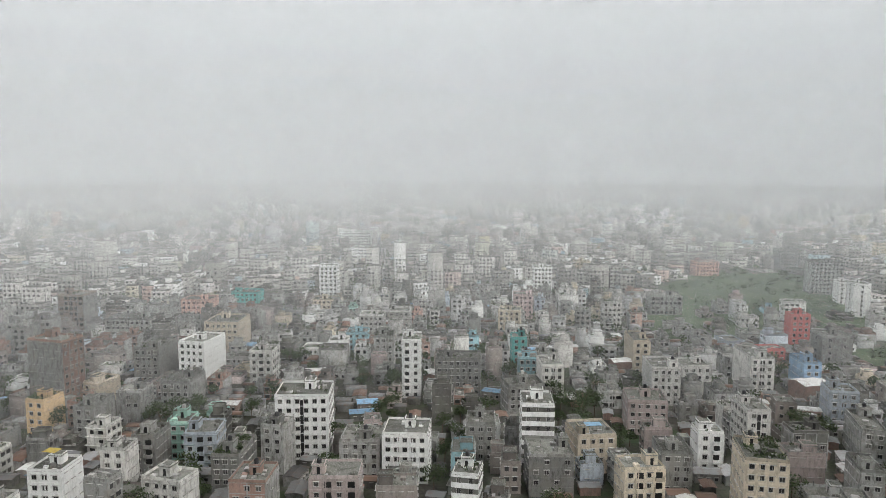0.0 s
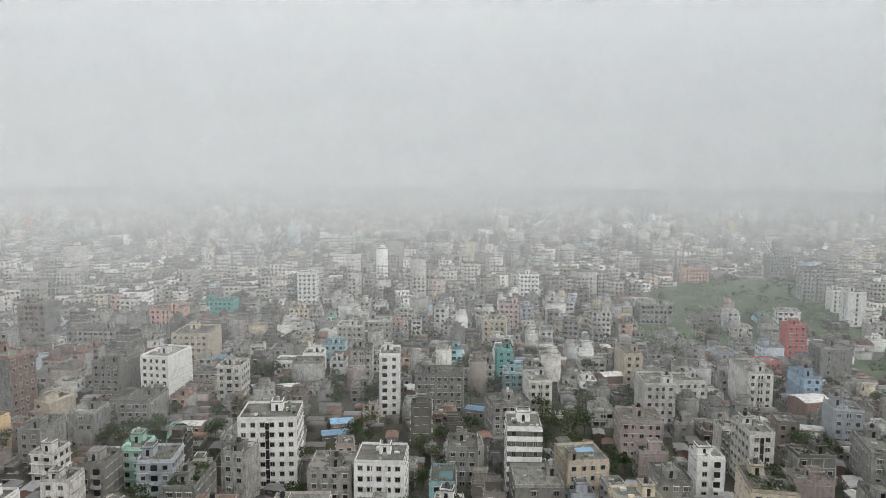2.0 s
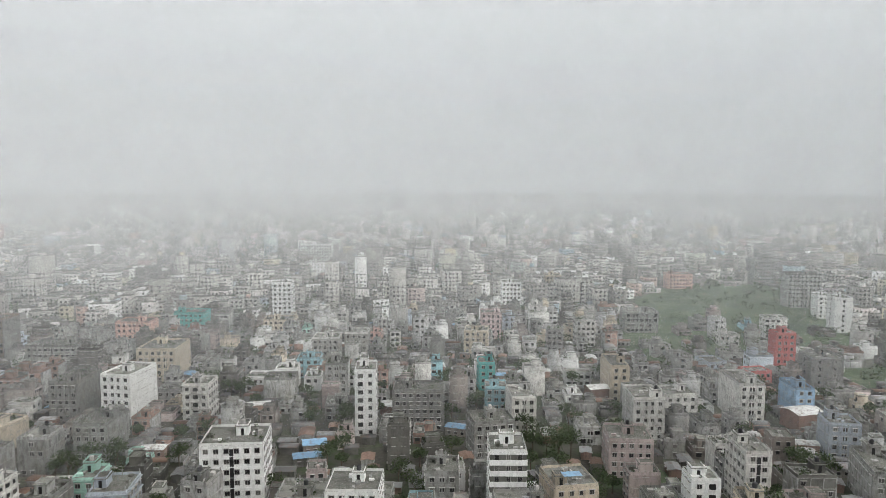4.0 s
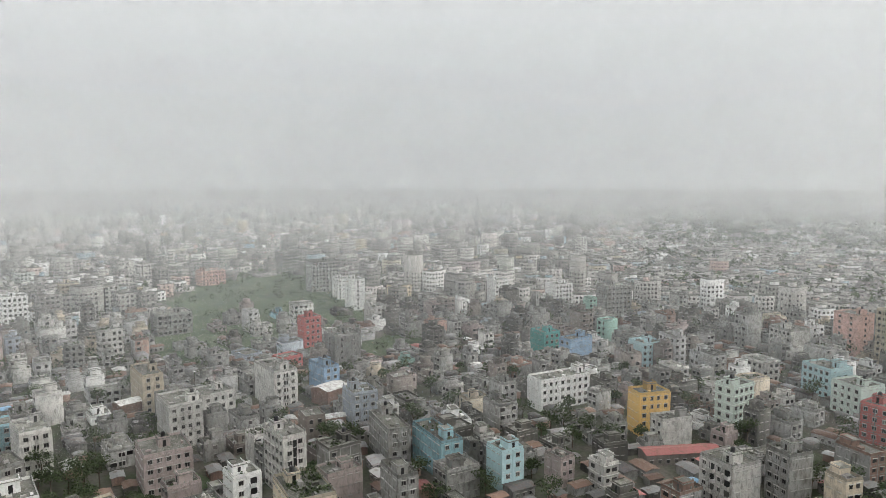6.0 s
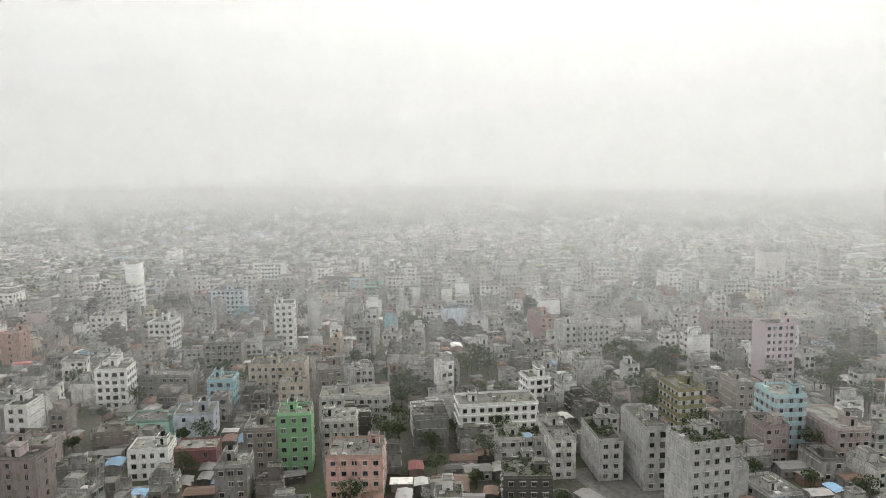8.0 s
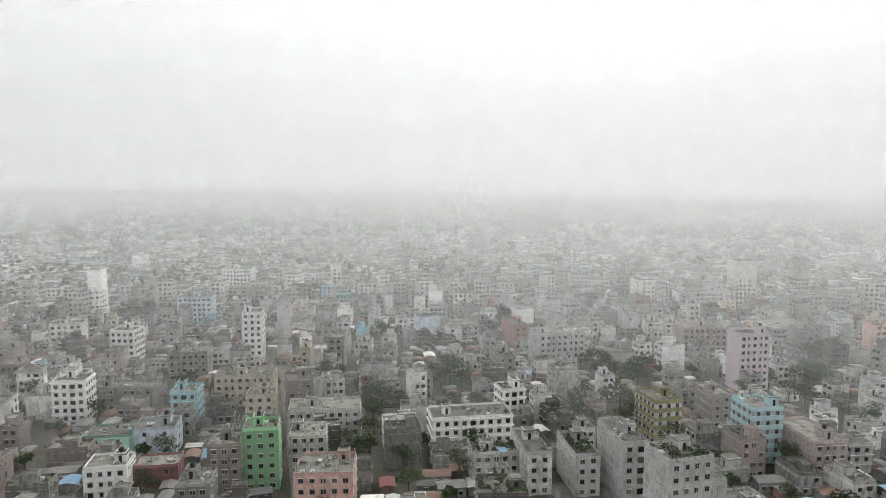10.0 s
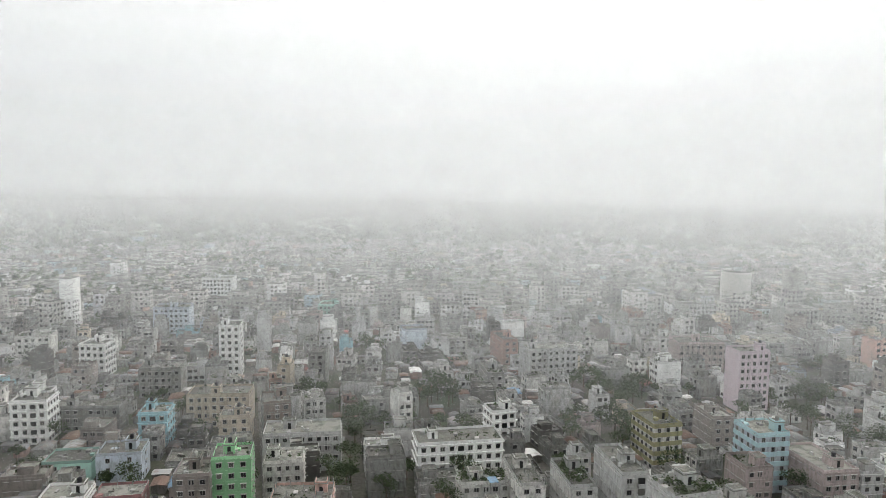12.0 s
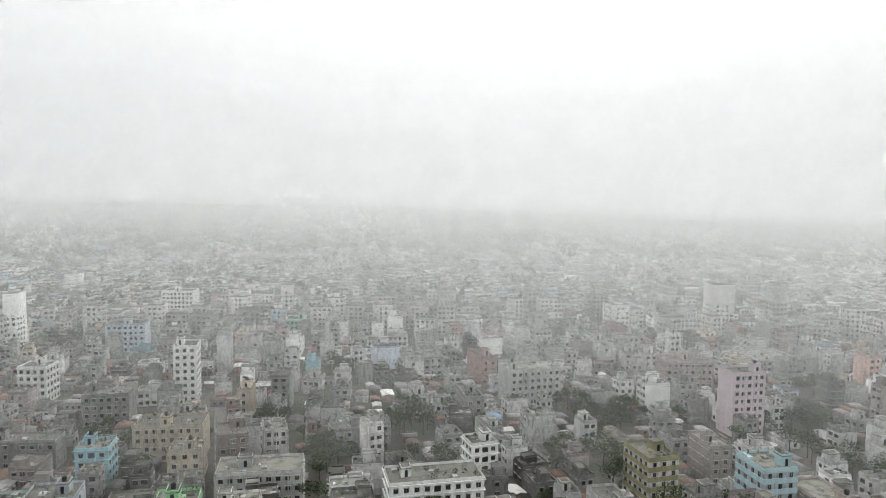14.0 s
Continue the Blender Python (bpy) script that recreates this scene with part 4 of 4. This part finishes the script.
def put_tree(x, y, rot, k):
    at = pose(x, y, 0, 0, 0, town.uniform(0, 360))
    if k in FRESH:
        FRESH.discard(k)
        TREES[k].matrix_basis = at
    else:
        copy_thing(TREES[k], at)




def canopy(x, y, z, rot, w, d, mat, words):
    """A sheet on four posts that stands on a flat roof."""
    s = Shape()
    s.box(-w / 2, w / 2, -d / 2, d / 2, 2.2, 2.26, mat)
    root = tagged(new("roof_canopy"), f"{words} sheet canopy on posts over a flat roof", "canopy")
    root.matrix_basis = pose(x, y, z, 0, 0, rot)
    part("sheet", s, root)
    for a in (-1, 1):
        for b in (-1, 1):
            post = Shape()
            post.box(a * (w / 2 - 0.15) - 0.05, a * (w / 2 - 0.15) + 0.05, b * (d / 2 - 0.15) - 0.05, b * (d / 2 - 0.15) + 0.05, 0, 2.2, CEMENT)
            part("post", post, root)


def lone_shed(x, y, rot, w, d, h, mat, words):
    body, roof = shed(w, d, h, mat, int(x + 3 * y))
    ob = tagged(new("tin_shed", body.mesh("tin_shed")), f"low shed with a {words} sheet-metal roof", "shed")
    part("roof", roof, ob)
    ob.matrix_basis = pose(x, y, 0, 0, 0, rot)
    take(x, y, rot, w + 0.6, d + 0.6)


lone_shed(-30, 270, 12, 8, 6, 3.2, TINS[3], "bright blue")
lone_shed(-31, 259, 12, 9, 5, 3.0, TINS[3], "bright blue")
lone_shed(21, 284, -20, 8, 5, 3.2, TINS[3], "bright blue")
lone_shed(-69, 312, 30, 9, 8, 3.4, TINS[1], "clean pale")
lone_shed(-58, 311, 10, 9, 5, 4.0, TINS[1], "clean pale")
lone_shed(212, 159, -32, 26, 7, 3.6, TINS[5], "long faded red")
lone_shed(84, 323, 10, 9, 7, 5.5, TINS[1], "clean pale")
lone_shed(124, 349, 0, 7, 5, 4.4, TINS[1], "pale")
lone_shed(134, 343, 0, 8, 5, 4.4, TINS[1], "pale")
lone_shed(244, 45, -18, 6, 5, 2.8, TINS[3], "pale blue")
lone_shed(213, 41, -18, 12, 5, 3.4, TINS[3], "pale blue")
lone_shed(154, 286, 12, 12, 10, 6.5, TINS[1], "wide pale")
lone_shed(196, -232, -60, 10, 5, 2.8, TINS[1], "bright pale")
lone_shed(66, 214, 62, 12, 4, 3.0, TINS[0], "long grey")
lone_shed(61, 213, 62, 12, 4, 3.0, TINS[0], "long grey")
canopy(46, 207, 15.4, 5, 5, 3, TINS[3], "bright blue")
canopy(186, -69, 9.3, -20, 4, 2.5, TINS[3], "pale blue")
canopy(-108, 186, 15.4, -10, 4, 3, material("sheet_yellow", tin_look, base=(0.62, 0.46, 0.08, 1)), "bright yellow")
GROVES = ((249, -166), (223, -148), (265, -175), (240, -166), (283, -101), (289, -109), (220, -39), (228, -15), (189, -213), (206, -248), (203, -236), (279, -109), (260, -60), (265, -66),
          (-97, 200), (-47, 220), (50, 261), (53, 256), (-24, 256), (244, -177), (250, -188), (217, -148), (175, -213), (232, -287), (372, -111), (359, -111), (-73, 196), (130, 235))
for x, y in GROVES:
    for dx, dy in ((0, 0), (5, 3), (-4, 4)):
        if is_free(x + dx, y + dy, 0, 2.5, 2.5):
            take(x + dx, y + dy, 0, 4.5, 4.5)
            put_tree(x + dx, y + dy, 0, town.choice((1, 2, 2, 4)))


SHED_SIZES = [(6, 4, 2.6), (8, 5, 3.0), (5, 3.5, 2.5)]
SHEDS = {}


def choose_shed(x, y):
    key = (town.randrange(3), town.choices(range(6), (4, 1.2, 4, 0.3, 6, 0.4) if dark_sector(x, y) else (5, 2.6, 3.6, 0.5, 4, 0.4))[0])
    return key, *SHED_SIZES[key[0]][:2]


SHED_SHAPES, FAR_SHEDS = {}, []


def put_shed(x, y, rot, key):
    at = pose(x, y, 0, 0, 0, rot)
    if key not in SHED_SHAPES:
        SHED_SHAPES[key] = shed(*SHED_SIZES[key[0]], TINS[key[1]], 40 + len(SHED_SHAPES))
    if math.hypot(x - HUB.x, y - HUB.y) > 239:
        FAR_SHEDS.extend((s, at) for s in SHED_SHAPES[key])
    elif key in SHEDS:
        copy_thing(SHEDS[key], at)
    else:
        ob = tagged(new("tin_shed", SHED_SHAPES[key][0].mesh("tin_shed")), f"low shed with a {TIN_WORDS[key[1]]} sheet-metal roof", "shed", "sheds of the town")
        part("roof", SHED_SHAPES[key][1], ob)
        ob.matrix_basis, SHEDS[key] = at, ob


TIN_WORDS = ("grey weathered", "pale", "rusty", "blue", "dark", "faded red")
fill(7.5, 150, 400, lambda x, y: 0.42 * open_land(x, y) * (noise.noise((x * 0.03, y * 0.03, 0.0)) > -0.05), choose_shed, put_shed, 0.5)
for step in (13.0, 9.0, 7.0):
    fill(step, 150, EDGE, open_land, choose_house, put_house, 0.9)
join_all("town_houses", "closely built grey concrete houses with cluttered roofs", "houses", JOINED)
fill(6.0, 150, 460, lambda x, y: 0.8 * open_land(x, y), choose_shed, put_shed, 0.4)
join_all("town_sheds", "low sheds with weathered sheet-metal roofs", "sheds", FAR_SHEDS)
fill(5.5, 150, 330, lambda x, y: 0.34 if not in_field(x, y) else 0.04, lambda x, y: (town.randrange(5), 3.0, 3.0), put_tree, 0.0)


# ---- the town in the distance ----
def far_town(name, near, far, step, windows):
    rng = np.random.default_rng(int(near))
    n = int(far / step) + 1
    gx, gy = np.meshgrid(np.arange(-n, n + 1), np.arange(-n, n + 1))
    x, y = ((g.ravel() + rng.uniform(-0.42, 0.42, g.size)) * step for g in (gx, gy))
    r, heading = np.hypot(x, y), np.degrees(np.arctan2(x, y))
    x, y = x + HUB.x, y + HUB.y
    ok = (r > near) & (r < far) & (heading > -45) & (heading < 168) & (rng.random(x.size) < 0.86)
    at = np.degrees([math.atan2(p[0] - HUB.x, p[1] - HUB.y) for p in BANK])
    ok &= (heading < at[0]) | (r < np.interp(heading, at, [math.hypot(p[0] - HUB.x, p[1] - HUB.y) for p in BANK]) - 120)
    ok &= (heading < 60) | (r < 1000) | (rng.random(x.size) < 0.3)  # mostly woods towards the river
    ok &= np.array([not in_field(a, b) and is_free(a, b, 0, 9, 9) for a, b in zip(x, y)])
    x, y = x[ok], y[ok]
    m = x.size
    w, d = rng.uniform(7, 16, m), rng.uniform(7, 15, m)
    floors = rng.choice([1, 2, 3, 4, 5, 6, 7, 8, 10], m, p=[0.36, 0.27, 0.17, 0.09, 0.05, 0.03, 0.018, 0.008, 0.004])
    south = (x - HUB.x > 1.2 * (y - HUB.y)) & (np.hypot(x, y) > 560)
    floors = np.where(south & (rng.random(m) < 0.97), np.minimum(floors, 2), floors)
    h, turn = floors * STOREY + 0.9, np.radians(np.where(y > x, 5, -25) + rng.normal(0, 6, m))
    c, s = np.cos(turn), np.sin(turn)
    points, faces, kinds, count = [], [], [], 0

    def boxes(cx, cy, bw, bd, z0, z1, who, kind):
        nonlocal count
        k = len(cx)
        sx, sy, sz = np.array([-1, 1, 1, -1] * 2), np.array([-1, -1, 1, 1] * 2), np.array([0] * 4 + [1] * 4)
        lx, ly = cx[:, None] + sx * bw[:, None] / 2, cy[:, None] + sy * bd[:, None] / 2
        px, py = x[who][:, None] + lx * c[who][:, None] - ly * s[who][:, None], y[who][:, None] + lx * s[who][:, None] + ly * c[who][:, None]
        points.append(np.stack([px, py, np.where(sz, z1[:, None], z0[:, None])], -1).reshape(-1, 3))
        q = np.array([(0, 1, 5, 4), (1, 2, 6, 5), (2, 3, 7, 6), (3, 0, 4, 7), (4, 5, 6, 7)])
        if kind == 1:
            q = q[[0, 2]] if bw[0] > bd[0] else q[[1, 3]]
        faces.append((q[None] + (count + 8 * np.arange(k))[:, None, None]).reshape(-1, 4))
        kinds.append(np.tile([1, 1] if kind == 1 else [0, 0, 0, 0, 2], k))
        count += 8 * k

    every = np.arange(m)
    boxes(np.zeros(m), np.zeros(m), w, d, np.full(m, -0.3), h, every, 0)
    top = every[rng.random(m) < 0.7]
    k = top.size
    boxes(rng.uniform(-2, 2, k), rng.uniform(-2, 2, k), rng.uniform(2.5, 4.5, k), rng.uniform(2.5, 4.5, k), h[top] - 0.1, h[top] + rng.uniform(1.5, 3.2, k), top, 0)
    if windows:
        # flat panels on solid walls, coloured near-black for the shade inside the windows
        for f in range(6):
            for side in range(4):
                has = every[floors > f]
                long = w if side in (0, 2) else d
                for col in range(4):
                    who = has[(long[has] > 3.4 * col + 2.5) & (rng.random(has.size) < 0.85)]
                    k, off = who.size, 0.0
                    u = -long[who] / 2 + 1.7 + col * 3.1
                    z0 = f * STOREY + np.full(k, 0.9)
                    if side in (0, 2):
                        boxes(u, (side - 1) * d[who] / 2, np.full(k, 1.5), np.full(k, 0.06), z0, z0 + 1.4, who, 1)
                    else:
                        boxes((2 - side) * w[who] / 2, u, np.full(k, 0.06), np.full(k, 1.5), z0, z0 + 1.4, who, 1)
    me = bpy.data.meshes.new(name)
    pts, fcs = np.concatenate(points), np.concatenate(faces)
    me.vertices.add(len(pts))
    me.vertices.foreach_set("co", pts.ravel())
    me.loops.add(fcs.size)
    me.loops.foreach_set("vertex_index", fcs.ravel())
    me.polygons.add(len(fcs))
    me.polygons.foreach_set("loop_start", np.arange(0, fcs.size, 4))
    for mat in (material("far_plaster", far_look), PAINTED_OPENING, material("far_roof", roof_look, base=(0.14, 0.138, 0.125, 1))):
        me.materials.append(mat)
    me.polygons.foreach_set("material_index", np.concatenate(kinds))
    me.update(calc_edges=True)
    return tagged(new(name, me), "closely built concrete houses far off in the haze", "houses", kind="stuff")


far_town("distant_houses", EDGE, 900, 14.0, True)
far_town("distant_town", 900, 2600, 19.0, False)


def far_trees():
    """Dark tree tops among the far houses and along the river bank."""
    rng, s = random.Random(9), Shape()
    for _ in range(5200):
        heading, r = radians(rng.uniform(-45, 168)), rng.uniform(330, 1250)
        x, y = HUB.x + r * math.sin(heading), HUB.y + r * math.cos(heading)
        if r < 600 and not is_free(x, y, 0, 2, 2):
            continue
        near = r < 600
        s.leaves(x, y, rng.uniform(3, 6), rng.uniform(2, 4.2), 46 if near else 12, rng, LEAF, 0.6 if near else 1.4, 0.8)
    for k in range(11000):
        heading, r = radians(rng.uniform(55, 168)), rng.uniform(560, 2400) if k < 3500 else rng.uniform(950, 2500)
        s.leaves(HUB.x + r * math.sin(heading), HUB.y + r * math.cos(heading), rng.uniform(4, 8), rng.uniform(4, 8), 10, rng, LEAF, 2.4, 0.7)
    for (x0, y0), (x1, y1) in zip(BANK, BANK[1:]):
        length = math.hypot(x1 - x0, y1 - y0)
        for _ in range(int(length * 0.9)):
            u, back = rng.random(), rng.uniform(6, 130)
            x, y = x0 + (x1 - x0) * u + (y1 - y0) / length * back, y0 + (y1 - y0) * u - (x1 - x0) / length * back
            tall = 1.0 + 0.45 * noise.noise((x * 0.006, y * 0.006, 0.0))
            s.leaves(x, y, rng.uniform(3, 10) * tall, rng.uniform(6, 12) * tall, 9, rng, LEAF, 5.0, 0.75)
    return tagged(new("distant_trees", s.mesh("distant_trees")), "dark tree tops scattered among the far houses", "trees", kind="stuff")


far_trees()


def haze():
    """Rings of thin haze round the town, one behind the other."""
    s, mat = Shape(), material("haze", haze_look)
    for i in range(HAZE_COUNT):
        r, n, top = 250 + i * HAZE_STEP, 72, 1100.0
        ring = [(HUB.x + r * math.cos(2 * math.pi * k / n), HUB.y + r * math.sin(2 * math.pi * k / n)) for k in range(n)]
        s.quads([(x, y, -2.0) for x, y in ring] + [(x, y, top) for x, y in ring], [(k, (k + 1) % n, n + (k + 1) % n, n + k) for k in range(n)], mat)
    return tagged(new("haze", s.mesh("haze")), "thin grey haze that hangs over the town", "haze", kind="stuff")


haze()
